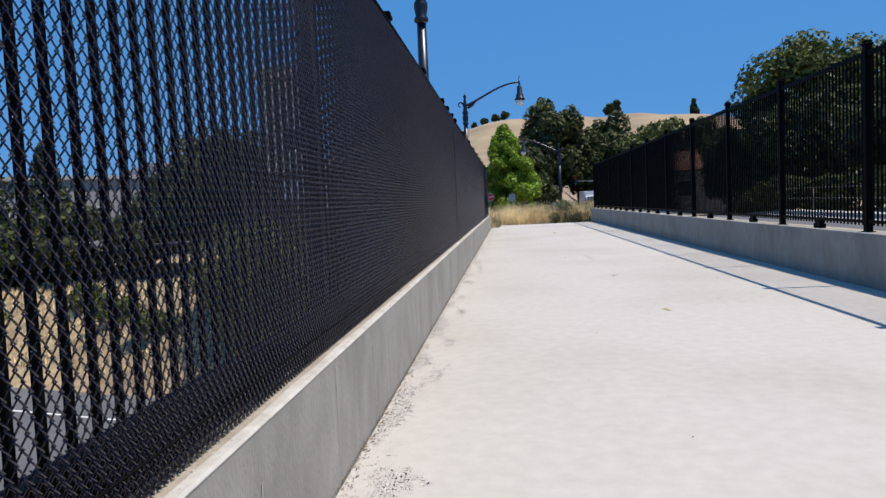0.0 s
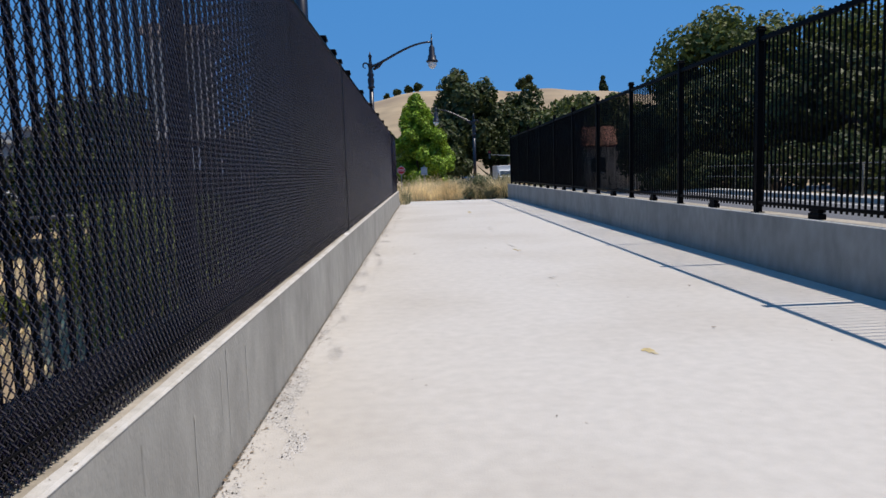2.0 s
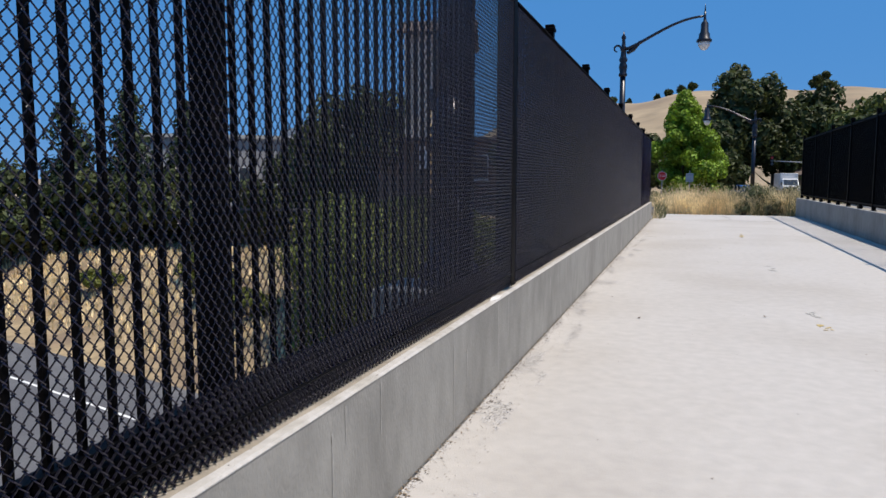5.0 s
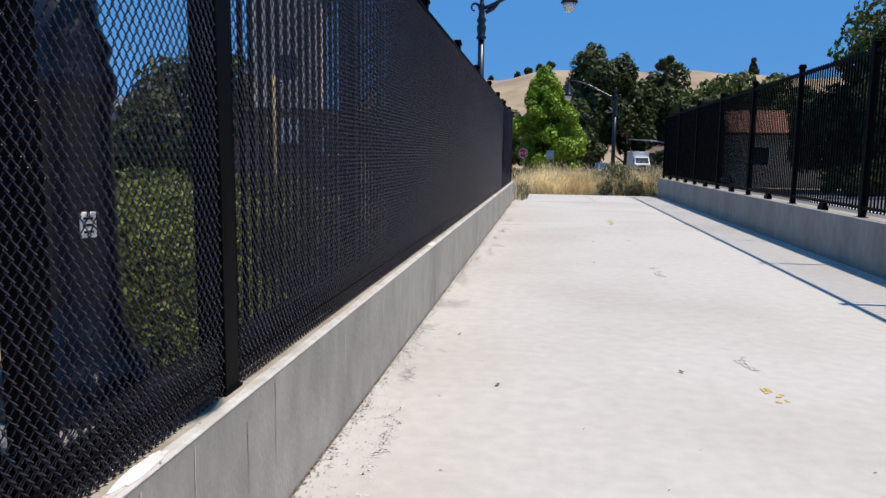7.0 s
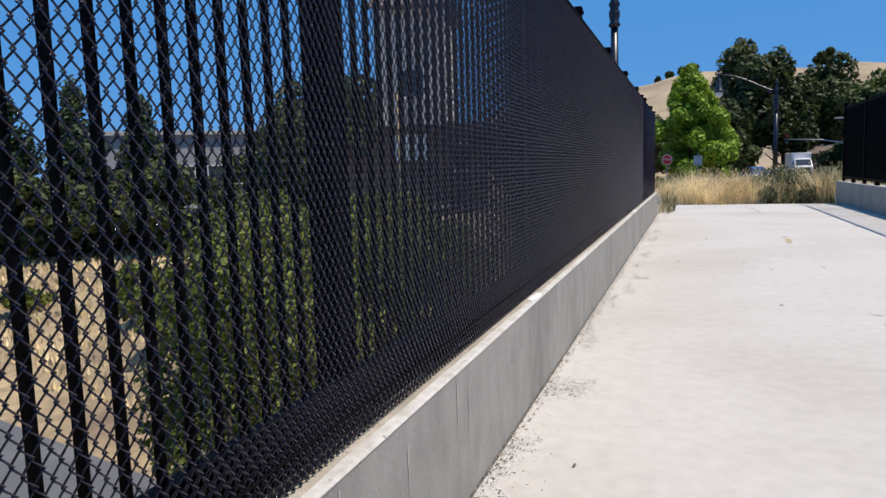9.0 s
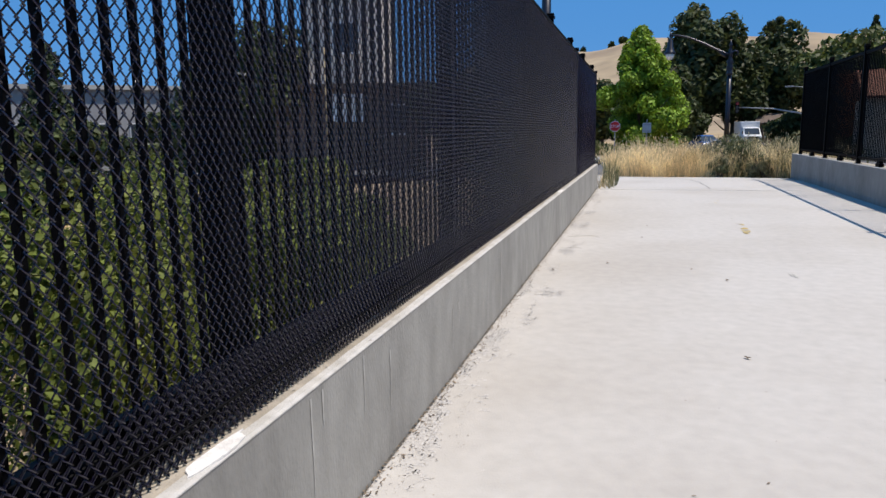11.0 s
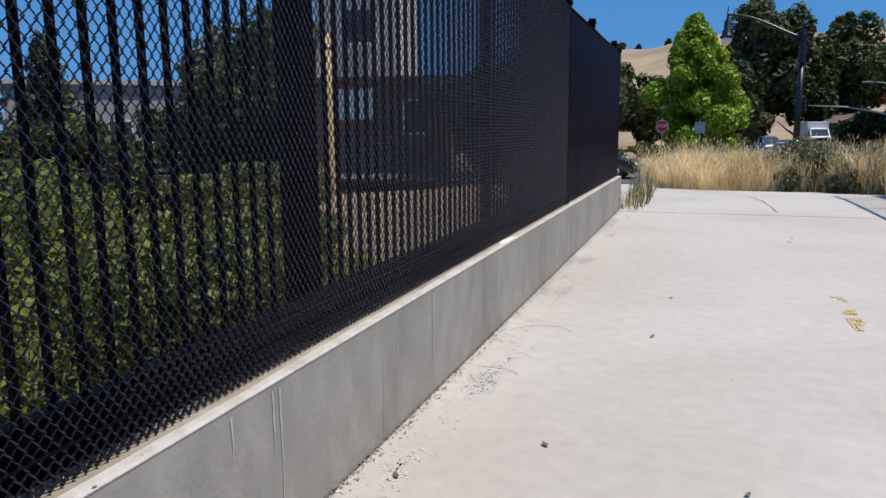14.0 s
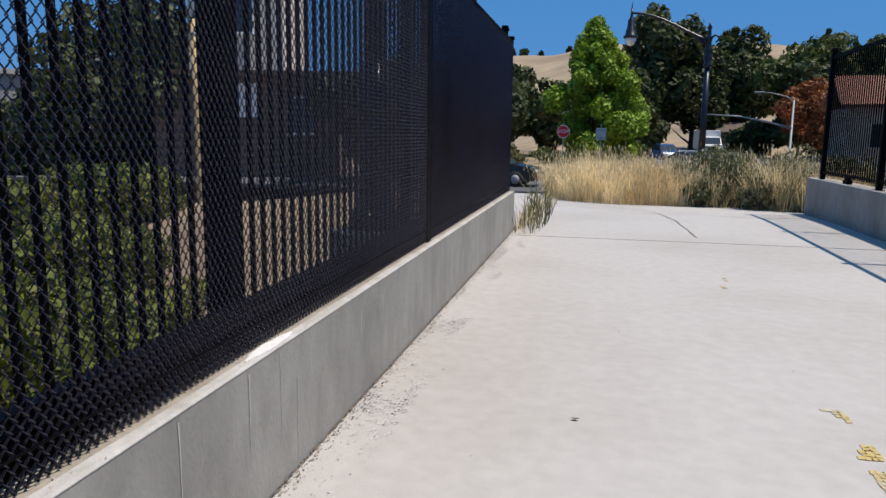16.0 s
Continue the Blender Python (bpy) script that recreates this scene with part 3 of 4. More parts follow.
lamp_a = street_lamp(-0.53, 9.66, 0.0, 2, "dark green ornamental iron street lamp behind the mesh fence", False)
copy_thing(lamp_a, pose(-0.72, 26.55, 0.0, 0, 0, 2))
street_lamp(4.25, 43.2, -0.98, 176, "dark green ornamental iron street lamp in the dry grass")
# footings that carry the first two lamps outside the parapet
for yy in (9.66, 26.55):
    tagged(part("lamp_plinth", box(-1.05, -0.385, yy - 0.34, yy + 0.34, -6.2, 0.6, 0.02), M_WALL), "concrete pier under the street lamp", "pier", "lamp piers")
plate = thing("pole_label", -0.53, 9.66, 1.20, "small white numbered tag on the lamp pole", "label")
part("tag", box(0.146, 0.152, -0.026, 0.026, 0.0, 0.085, 0.003), M_LABEL, plate)
for k in range(3):
    part("bar", box(0.1525, 0.154, -0.015, 0.015, 0.016 + 0.022 * k, 0.024 + 0.022 * k), M_BLACK, plate)
plate.rotation_euler = (0, 0, radians(-35))

# ---- roads ----
road = strip("road", lambda y: 5.72, lambda y: 14.0, [-60, -20, 10, 33, 36, 39, 42, 45, 48, 50], lambda y: end_level(y) + 0.06, M_ASPHALT, 0.2)
tagged(new("road", road), "grey asphalt road running beside the ramp", "road", kind="structure")
cross_road = strip("road_2", lambda y: -60, lambda y: 60, [48.2, 50, 52, 55, 58, 62], lambda y: end_level(y) + 0.0, M_ASPHALT, 0.15)
tagged(new("road_2", cross_road), "asphalt cross street at the end of the ramp", "road", kind="structure")
up_road = strip("road_3", lambda y: 5.0 + (y - 62) * 0.03, lambda y: 17.0 + (y - 62) * 0.05, [62.01, 66, 70, 80, 90, 100, 115, 130], lambda y: end_level(y) + 0.012, M_ASPHALT, 0.1)
tagged(new("road_3", up_road), "grey asphalt street climbing towards the trees", "road", kind="structure")
low_v, low_f = [], []
for k, xx in enumerate((-75, -50, -30, -15, 0, 15)):
    yc = 20.4 + 0.29 * (-10.8 - xx)
    low_v += [(xx, yc - 9.0, -5.96), (xx, yc + 2.9, -5.96), (xx, yc + 2.9, -6.2), (xx, yc - 9.0, -6.2)]
    if k:
        a = 4 * k - 4
        low_f += [(a, a + 4, a + 5, a + 1), (a + 1, a + 5, a + 6, a + 2), (a + 3, a + 7, a + 4, a)]
tagged(new("road_4", raw_mesh("road_4", low_v, low_f, M_ASPHALT)), "grey asphalt road passing below the ramp", "road", kind="structure")
line_v, line_f = [], []
for k, xx in enumerate((-75, -45, -15, 5)):
    yc = 20.4 + 0.29 * (-10.8 - xx)
    line_v += [(xx, yc - 0.06, -5.953), (xx, yc + 0.06, -5.953)]
    if k:
        line_f.append((2 * k - 2, 2 * k, 2 * k + 1, 2 * k - 1))
tagged(new("road_line", raw_mesh("road_line", line_v, line_f, M_PAINT)), "white edge line on the lower road", "road line", kind="structure")
for xx, w, lab in ((9.85, 0.1, "centre"), (13.3, 0.1, "edge")):
    ln = strip("road_line", lambda y: xx, lambda y: xx + w, [-60, 10, 33, 39, 44, 47.8], lambda y: end_level(y) + 0.064, M_PAINT, 0.003)
    tagged(new("road_line", ln), "white %s line on the asphalt road" % lab, "road line", kind="structure")
kerb = strip("kerb", lambda y: 14.0, lambda y: 14.9, [-60, 10, 33, 39, 44, 47.5], lambda y: end_level(y) + 0.21, M_KERB, 0.4)
tagged(new("kerb", kerb), "pale concrete kerb and footway across the road", "kerb", kind="structure")
near_kerb = strip("kerb_2", lambda y: 5.575, lambda y: 5.715, [-60, 10, 33, 39, 44, 47.5], lambda y: end_level(y) + 0.20, M_KERB, 0.4)
tagged(new("kerb_2", near_kerb), "pale concrete kerb along the ramp's parapet", "kerb", kind="structure")


def rail_bay(x, y, z):
    t = thing("road_railing", x, y, z, "weathered brown steel railing bay on the far footway", "railing", "railing across the road")
    part("post", tube([(0, 0, 0), (0, 0, 1.05)], 0.03, 8), M_RAIL, t)
    for h in (0.55, 1.02):
        part("rail", tube([(0, 0, h), (0, 3.0, h)], 0.022, 8), M_RAIL, t)
    return t


bay = rail_bay(14.7, -14, 0.21)
for k in range(1, 16):
    copy_thing(bay, pose(14.7, -14 + 3 * k, 0.21))

# ---- painted centre dashes, worn to flakes ----
def dash(y0, y1, keep, mat, label, seed):
    r = random.Random(seed)
    bm = bmesh.new()
    n = int((y1 - y0) / 0.035)
    for j in range(n):
        for i in range(4):
            yy, xx = y0 + j * 0.035, 2.475 + i * 0.028
            if noise.noise((xx * 9 + seed, yy * 4, 0)) + 0.25 * noise.noise((xx * 40, yy * 40, seed)) > keep:
                jit = lambda: r.uniform(-0.006, 0.006)
                vs = [bm.verts.new((xx + a + jit(), yy + b + jit(), 0.004)) for a, b in ((0, 0), (0.031, 0), (0.031, 0.038), (0, 0.038))]
                bm.faces.new(vs)
    if bm.verts:
        tagged(part("painted_dash", bm, mat), label, "road marking", "centre dashes", "structure")
    else:
        bm.free()


for k, (a, b, keep, mat) in enumerate(((5.02, 5.24, 0.22, M_YELLOW), (8.2, 9.1, 0.25, M_GHOST), (11.9, 12.2, 0.02, M_YELLOW), (12.4, 13.2, 0.22, M_GHOST), (16.4, 17.3, 0.25, M_GHOST),
                                       (20.0, 20.7, 0.15, M_GHOST), (23.3, 23.75, 0.12, M_YELLOW), (23.8, 24.45, 0.10, M_YELLOW), (27.6, 28.2, 0.12, M_YELLOW))):
    dash(a, b, keep, mat, "worn yellow centre dash flaking off the concrete" if mat is M_YELLOW else "faded pale centre dash on the concrete", 11 + k)

# ---- cracks ----
def crack(points, width, label):
    bm = bmesh.new()
    prev = None
    for k, (x, y) in enumerate(points):
        z = (0.004 if y < 30.72 else float(np.interp(y, APRON_YS, [end_level(v) * 0.8 for v in APRON_YS])) + 0.005)
        w = width * (0.6 + 0.5 * noise.noise((x * 7, y * 7, 1)))
        row = [bm.verts.new((x - w, y + w, z)), bm.verts.new((x + w, y - w, z))]
        if prev:
            bm.faces.new((prev[0], prev[1], row[1], row[0]))
        prev = row
    tagged(part("crack", bm, M_CRACK), label, "crack", kind="structure")


def wander(pts, steps, seed):
    out = []
    for (x0, y0), (x1, y1) in zip(pts, pts[1:]):
        for s in range(steps):
            u = s / steps
            out.append((x0 + (x1 - x0) * u + 0.03 * noise.noise((seed, x0 + u * 9, y0)), y0 + (y1 - y0) * u + 0.03 * noise.noise((seed + 5, x0 + u * 9, y0))))
    return out + [pts[-1]]


crack(wander([(1.3, 36.2), (2.0, 35.5), (2.4, 34.7), (2.6, 33.2), (2.69, 31.2)], 9, 1), 0.016, "curved open crack in the concrete apron")
crack(wander([(3.3, 34.5), (4.2, 34.3), (5.0, 34.6)], 9, 3), 0.014, "open crack in the concrete apron")

# ---- grit, leaves and twigs on the path ----
def grit(name, n, xs, ys, size, mat, label, flat=0.35, level=0.0, bias=2.0):
    u = RNG.random(n) ** bias
    c = np.stack([xs[0] + (xs[1] - xs[0]) * u, RNG.uniform(ys[0], ys[1], n), np.full(n, level + size * 0.3 + 0.002)], axis=1)
    d = rand_dirs(n) * np.array([1, 1, flat])
    e = np.stack([-d[:, 1], d[:, 0], d[:, 2]], axis=1)
    s = size * RNG.uniform(0.4, 1.6, n)[:, None]
    tagged(new(name, quads_mesh(name, c, e * s * 0.4, d * s, mat)), label, "litter", kind="stuff")


grit("grit", 9000, (0.012, 0.30), (-4, 31), 0.006, M_DUST, "pale sand and grit gathered along the parapet's foot", bias=2.6)
grit("leaf_litter", 6500, (0.0, 0.07), (-4, 31), 0.010, M_TRIM, "dry brown leaf crumbs along the parapet's foot", bias=3.0)
grit("grit", 260, (0.2, 5.0), (-3, 30), 0.008, M_TRIM, "scattered dark crumbs on the concrete path", bias=1.0)
grit("grit", 500, (0.0, -0.08), (-3, 31), 0.008, M_DUST, "pale mortar crumbs on the parapet's top", level=WALL_H, bias=1.0)


def crust(name, y0, y1, reach, keep, mat, label, seed, lift):
    """Ragged thin patches spreading out from the parapet's foot."""
    r = random.Random(seed)
    cell = 0.02
    vs, fs = [], []
    for j in range(int((y1 - y0) / cell)):
        for i in range(int(reach / cell)):
            xx, yy = 0.014 + i * cell, y0 + j * cell
            if noise.noise((xx * 6 + seed, yy * 1.7, 0)) + 0.5 * noise.noise((xx * 22, yy * 17, seed)) > keep + 1.3 * (xx / reach) ** 1.4:
                n = len(vs)
                for a, b in ((0, 0), (1, 0), (1, 1), (0, 1)):
                    vs.append((max(0.013, xx + a * cell + r.uniform(-0.007, 0.007)), yy + b * cell + r.uniform(-0.007, 0.007), lift))
                fs.append((n, n + 1, n + 2, n + 3))
    tagged(new(name, raw_mesh(name, vs, fs, mat)), label, "stain", kind="stuff")


crust("lime_crust", -3, 30.6, 0.62, 0.02, M_LIME, "pale scaly lime crust spreading from the parapet's foot", 4, 0.0012)
for k, (x, y, sweep, size) in enumerate(((0.34, 22.5, 2.6, 0.24), (0.22, 21.5, 1.6, 0.2))):
    bow = [(x + size * math.cos(0.6 + sweep * u / 8), y + size * math.sin(0.6 + sweep * u / 8), 0.006 + 0.004 * math.sin(u)) for u in range(9)]
    tagged(part("twig", tube(bow, [0.0018 - 0.00015 * u for u in range(9)], 5), M_DUST), "thin bent dry twig lying on the concrete", "twig", "twigs by the parapet")


def dead_leaf(x, y, s, turn):
    t = bmesh.new()
    for k in range(5):
        u = k / 4
        w = s * 0.28 * math.sin(math.pi * (0.08 + 0.86 * u))
        z = 0.006 + 0.35 * s * abs(u - 0.45)
        t.verts.new((-w, (u - 0.5) * s, z + 0.3 * w)), t.verts.new((0, (u - 0.5) * s, z)), t.verts.new((w, (u - 0.5) * s, z + 0.3 * w))
    t.verts.ensure_lookup_table()
    for k in range(4):
        for c in (0, 1):
            a = 3 * k + c
            t.faces.new((t.verts[a], t.verts[a + 1], t.verts[a + 4], t.verts[a + 3]))
    ob = tagged(part("dead_leaf", t, M_TRIM), "small curled dry brown leaf on the concrete", "leaf", "dead leaves")
    ob.matrix_basis = pose(x, y, 0.0, 0, 0, turn)


leaf_random = random.Random(5)
for x, y in ((1.18, 23.95), (1.10, 22.69), (0.79, 11.93), (0.39, 13.2), (1.76, 17.5), (2.03, 12.44), (3.3, 5.8), (3.88, 7.86), (3.02, 7.3), (1.6, 20.5), (1.9, 20.0), (0.74, 20.7), (0.2, 20.2)):
    dead_leaf(x, y, leaf_random.uniform(0.03, 0.05), leaf_random.uniform(0, 360))


# ---- dry grass at the end, weeds ----
def blades(name, n, inside, height, mat, label, width=0.006, lean=0.35, seeds=False):
    pts = []
    while len(pts) < n:
        x, y = inside()
        pts.append((x, y))
    p = np.array(pts)
    z = np.array([float(end_level(v)) * 0.8 if v < 44.5 else float(end_level(v)) - 0.12 for v in p[:, 1]])
    foot = np.column_stack([p, z])
    h = height * RNG.uniform(0.45, 1.15, n) * np.array([0.85 + 0.75 * noise.noise((a * 1.3, b * 1.3, 7)) for a, b in pts])
    a = RNG.uniform(0, math.tau, n)
    bend = RNG.uniform(0.05, lean, n) * h
    mid = foot + np.column_stack([np.cos(a) * bend * 0.35, np.sin(a) * bend * 0.35, h * 0.6])
    tip = foot + np.column_stack([np.cos(a) * bend, np.sin(a) * bend, h])
    b = a + math.pi / 2 + RNG.normal(0, 0.6, n)
    side = np.column_stack([np.cos(b), np.sin(b), 0 * b]) * width
    v = np.stack([foot - side, foot + side, mid + side * 0.8, mid - side * 0.8, tip], axis=1).reshape(-1, 3)
    k = np.arange(n)[:, None] * 5
    f4 = (k + np.array([0, 1, 2, 3])).tolist()
    f3 = (k + np.array([3, 2, 4])).tolist()
    tagged(new(name, raw_mesh(name, v, f4 + f3, mat)), label, "grass", kind="stuff")
    if seeds:
        m = n // 2
        u = rand_dirs(m) * 0.012
        up = np.tile([0, 0, 1.0], (m, 1)) * RNG.uniform(0.04, 0.09, m)[:, None]
        tagged(new("seed_heads", quads_mesh("seed_heads", tip[:m] - up * 0.2, u, up, mat)), "pale feathery seed heads of the dry grass", "grass", kind="stuff")


def grass_edge(x):
    return float(np.interp(x, [-0.2, 0.6, 1.6, 3.9, 4.5, 5.5, 6.6], [40.6, 38.4, 37.3, 37.2, 36.7, 36.0, 36.2]))


def in_patch():
    while True:
        x, y = RNG.uniform(-0.2, 6.8), RNG.uniform(35.9, 44)
        if y > grass_edge(x) + 0.25 * noise.noise((x * 2, y * 2, 0)) and noise.noise((x * 0.9, y * 0.9, 4)) > -0.35 - 0.4 * (y < 40) + 0.5 * (x > 3.0) * (noise.noise((x * 1.6, y * 0.7, 8)) > -0.1):
            return x, y


def in_patch_green():
    while True:
        x, y = in_patch()
        if noise.noise((x * 0.8 + 9, y * 0.8, 2)) + 0.18 * (x - 3.2) / 3 > 0.08:
            return x, y


blades("dry_grass", 34000, in_patch, 1.02, M_STRAW, "tall golden dry grass at the path's end", 0.0045, 0.95, True)
blades("weeds", 6000, in_patch_green, 0.85, M_WEED, "grey-green weeds among the dry grass", 0.012, 0.9)
blades("weeds", 130, lambda: (0.05 + 0.4 * RNG.random(), RNG.uniform(30.9, 34.0)), 0.72, M_WEED, "weeds growing at the parapet's end", 0.008, 0.75)
blades("dry_grass", 200, lambda: (0.05 + 0.35 * RNG.random() ** 2, RNG.uniform(30.8, 37)), 0.4, M_STRAW, "thin dry grass at the parapet's end", 0.005, 0.8)


def shrub(name, x, y, z, half, height, label, mat, leaves, leaf, deep=None, group="", lobes=26):
    t = thing(name, x, y, z, label, "bush", group)
    for k in range(7):
        a = k * 0.9
        part("stem", tube([(0, 0, -0.1), (math.cos(a) * half * 0.3, math.sin(a) * (deep or half) * 0.3, height * 0.4), (math.cos(a) * half * 0.55, math.sin(a) * (deep or half) * 0.55, height * 0.75)], [0.06, 0.04, 0.012], 5), M_BARK, t)
    part("foliage", crown_mesh("foliage", (0, 0, height * 0.5), (half, deep or half, height * 0.56), lobes, leaves, leaf, mat), mat, t)


for x, y, half, high in ((5.2, 37.4, 0.8, 1.15), (3.9, 37.9, 0.8, 1.3), (6.4, 37.2, 0.8, 1.1), (3.1, 38.7, 0.6, 1.15), (7.6, 40.0, 1.2, 1.3), (4.5, 39.0, 0.9, 1.55), (5.9, 38.6, 0.9, 1.4), (4.7, 36.8, 0.45, 0.7), (3.5, 37.4, 0.4, 0.6)):
    shrub("weed_bush", x, y, float(end_level(y)) * 0.8, half, high, "grey-green weedy bush in the dry grass", M_WEED, 2200, 0.045, None, "weedy bushes in the dry grass")

# ---- signs and signals ----
def octagon(r, y0, y1):
    bm = bmesh.new()
    a = [bm.verts.new((r * math.cos(math.tau * (k + 0.5) / 8), y0, r * math.sin(math.tau * (k + 0.5) / 8))) for k in range(8)]
    b = [bm.verts.new((v.co.x, y1, v.co.z)) for v in a]
    bm.faces.new(a)
    bm.faces.new(b[::-1])
    for k in range(8):
        bm.faces.new((a[k], b[k], b[(k + 1) % 8], a[(k + 1) % 8]))
    bmesh.ops.recalc_face_normals(bm, faces=bm.faces)
    return bm


stop_sign = thing("stop_sign", -0.5, 56.1, -0.75, "red octagonal stop sign on a thin steel post", "sign")
part("post", box(-0.03, 0.03, -0.02, 0.02, 0, 2.75, 0.004), M_GALV, stop_sign)
panel = part("panel", octagon(0.32, -0.034, -0.024), M_WHITE, stop_sign, "white bordered octagon panel")
panel.location = (0, 0, 2.35)
red = part("face", octagon(0.295, -0.0385, -0.0345), M_RED, panel, "red face")
word = bpy.data.curves.new("word", 'FONT')
word.body, word.size, word.align_x, word.align_y, word.extrude = "STOP", 0.21, 'CENTER', 'CENTER', 0.002
word.materials.append(M_WHITE)
letters = new("lettering", word)
letters.parent, letters.location, letters.rotation_euler = panel, (0, -0.044, 0), (radians(90), 0, 0)

back_sign = thing("road_sign", 1.3, 58.9, -0.75, "grey square back of a road sign on a post", "sign")
part("post", box(-0.03, 0.03, -0.02, 0.02, 0, 2.75, 0.004), M_GALV, back_sign)
p2 = part("panel", box(-0.26, 0.26, 0.022, 0.03, -0.30, 0.30, 0.003), M_SIGN, back_sign, "bare aluminium back")
p2.location = (0, -0.055, 2.25)
for h in (-0.2, 0.2):
    part("bracket", box(-0.23, 0.23, -0.05, -0.036, h - 0.02, h + 0.02), M_GALV, p2)

signal = thing("traffic_signal", 14.2, 74.5, -0.75, "galvanised signal pole with mast arm and street light", "traffic light")
part("pole", lathe([(0.16, -0.2), (0.16, 0.05), (0.09, 0.08), (0.06, 4.75)], 12), M_GALV, signal)
part("mast_arm", tube([(0, 0, 2.8), (-1.6, 0, 3.25), (-3.4, 0, 3.6), (-6.0, 0, 3.75)], [0.075, 0.065, 0.05, 0.035], 8), M_GALV, signal)
lamp_arm = part("light_arm", tube([(0, 0, 4.7), (-0.5, 0, 4.95), (-1.4, 0, 5.2), (-2.0, 0, 5.25)], [0.04, 0.036, 0.03, 0.028], 8), M_GALV, signal)
part("lamp_head", box(-2.6, -1.95, -0.11, 0.11, 5.2, 5.31, 0.03), M_GALV, lamp_arm)
head = part("signal_head", box(-6.15, -5.85, -0.25, -0.02, 3.3, 4.2, 0.03), M_BLACK, signal, "black signal head")
for k in range(3):
    lens = bmesh.new()
    bmesh.ops.create_circle(lens, cap_ends=True, radius=0.12, segments=14)
    bmesh.ops.rotate(lens, verts=lens.verts, matrix=Matrix.Rotation(radians(90), 3, 'X'))
    bmesh.ops.translate(lens, verts=lens.verts, vec=(-6.0, -0.256, 3.47 + 0.28 * k))
    part("lens", lens, (M_PANE, M_PANE, M_REDLAMP)[k], head)


# ---- vehicles ----
def wheel(parent, x, y, r, w):
    bm = lathe([(r * 0.6, -w / 2), (r * 0.93, -w / 2), (r, -w / 2 + 0.03), (r, w / 2 - 0.03), (r * 0.93, w / 2), (r * 0.6, w / 2)], 20)
    bmesh.ops.rotate(bm, verts=bm.verts, matrix=Matrix.Rotation(radians(90), 3, 'Y'))
    wh = part("wheel", bm, M_TYRE, parent)
    wh.location = (x, y, r)
    rim = lathe([(0.02, -w / 2 - 0.012), (r * 0.6, -w / 2 - 0.006), (r * 0.62, w / 2 + 0.006), (0.02, w / 2 + 0.012)], 16)
    bmesh.ops.rotate(rim, verts=rim.verts, matrix=Matrix.Rotation(radians(90), 3, 'Y'))
    part("rim", rim, M_GALV, wh)


def profile_body(profile, half_low, half_high, split, bevel=0.05):
    """A body from a side outline (y, z), narrowing above the height split."""
    bm = bmesh.new()
    sides = []
    for s in (-1, 1):
        sides.append([bm.verts.new((s * (half_low if z <= split else half_low + (half_high - half_low) * min(1, (z - split) / 0.5)), y, z)) for y, z in profile])
    n = len(profile)
    bm.faces.new(sides[0])
    bm.faces.new(sides[1][::-1])
    for k in range(n):
        bm.faces.new((sides[0][k], sides[1][k], sides[1][(k + 1) % n], sides[0][(k + 1) % n]))
    bmesh.ops.recalc_face_normals(bm, faces=bm.faces)
    bmesh.ops.bevel(bm, geom=bm.edges[:], offset=bevel, segments=2, affect='EDGES')
    return bm


def car(x, y, z, turn, label, paint):
    t = thing("car", x, y, z, label, "car", "", turn)
    part("body", profile_body([(-2.2, 0.25), (-2.25, 0.62), (-2.1, 0.8), (-1.05, 0.95), (1.5, 0.98), (2.15, 0.9), (2.2, 0.3)], 0.88, 0.84, 0.7, 0.06), paint, t)
    part("cabin", profile_body([(-1.15, 0.93), (-0.45, 1.42), (0.95, 1.45), (1.75, 0.97)], 0.78, 0.62, 0.95, 0.05), M_PANE, t, "dark tinted windows")
    part("roof", profile_body([(-0.5, 1.40), (-0.3, 1.475), (0.85, 1.49), (1.05, 1.42)], 0.62, 0.60, 1.0, 0.015), paint, t)
    for sx in (-0.82, 0.82):
        for sy in (-1.35, 1.35):
            wheel(t, sx, sy, 0.32, 0.22)
        part("headlight", box(sx * 0.8 - 0.16, sx * 0.8 + 0.16, -2.235, -2.12, 0.62, 0.74, 0.03), M_GLASS, t)
        part("tail_light", box(sx * 0.82 - 0.13, sx * 0.82 + 0.13, 2.10, 2.19, 0.68, 0.84, 0.03), M_REDLAMP, t)
    part("bumper", box(-0.84, 0.84, -2.28, -2.14, 0.34, 0.5, 0.03), M_BLACK, t)
    return t


car(-3.4, 51.5, -0.75, 84, "dark saloon car standing on the cross street", M_CARDARK)
car(6.2, 58.6, -0.75, 92, "silver saloon car standing on the cross street", M_CARSILVER)
car(6.8, 85.0, -0.738, 14, "blue car on the climbing street", M_CARBLUE)

truck = thing("box_truck", 13.7, 108.0, -0.738, "white box truck facing down the street", "truck", "", 3)
part("cargo_box", box(-1.1, 1.1, 0.1, 4.6, 0.7, 2.85, 0.04), M_WHITE, truck)
part("cab", profile_body([(-2.0, 0.45), (-2.0, 1.15), (-1.45, 1.3), (-0.85, 2.1), (0.05, 2.15), (0.05, 0.45)], 1.0, 0.9, 1.3, 0.06), M_WHITE, truck)
part("windscreen", profile_body([(-1.50, 1.31), (-0.90, 2.04), (-0.84, 2.04), (-1.44, 1.31)], 0.85, 0.82, 1.3, 0.004), M_PANE, truck, "dark windscreen").location = (0, -0.05, 0)
part("grille", box(-0.6, 0.6, -2.03, -1.97, 0.65, 1.05, 0.02), M_BLACK, truck)
part("bumper", box(-1.0, 1.0, -2.14, -1.99, 0.35, 0.55, 0.03), M_BLACK, truck)
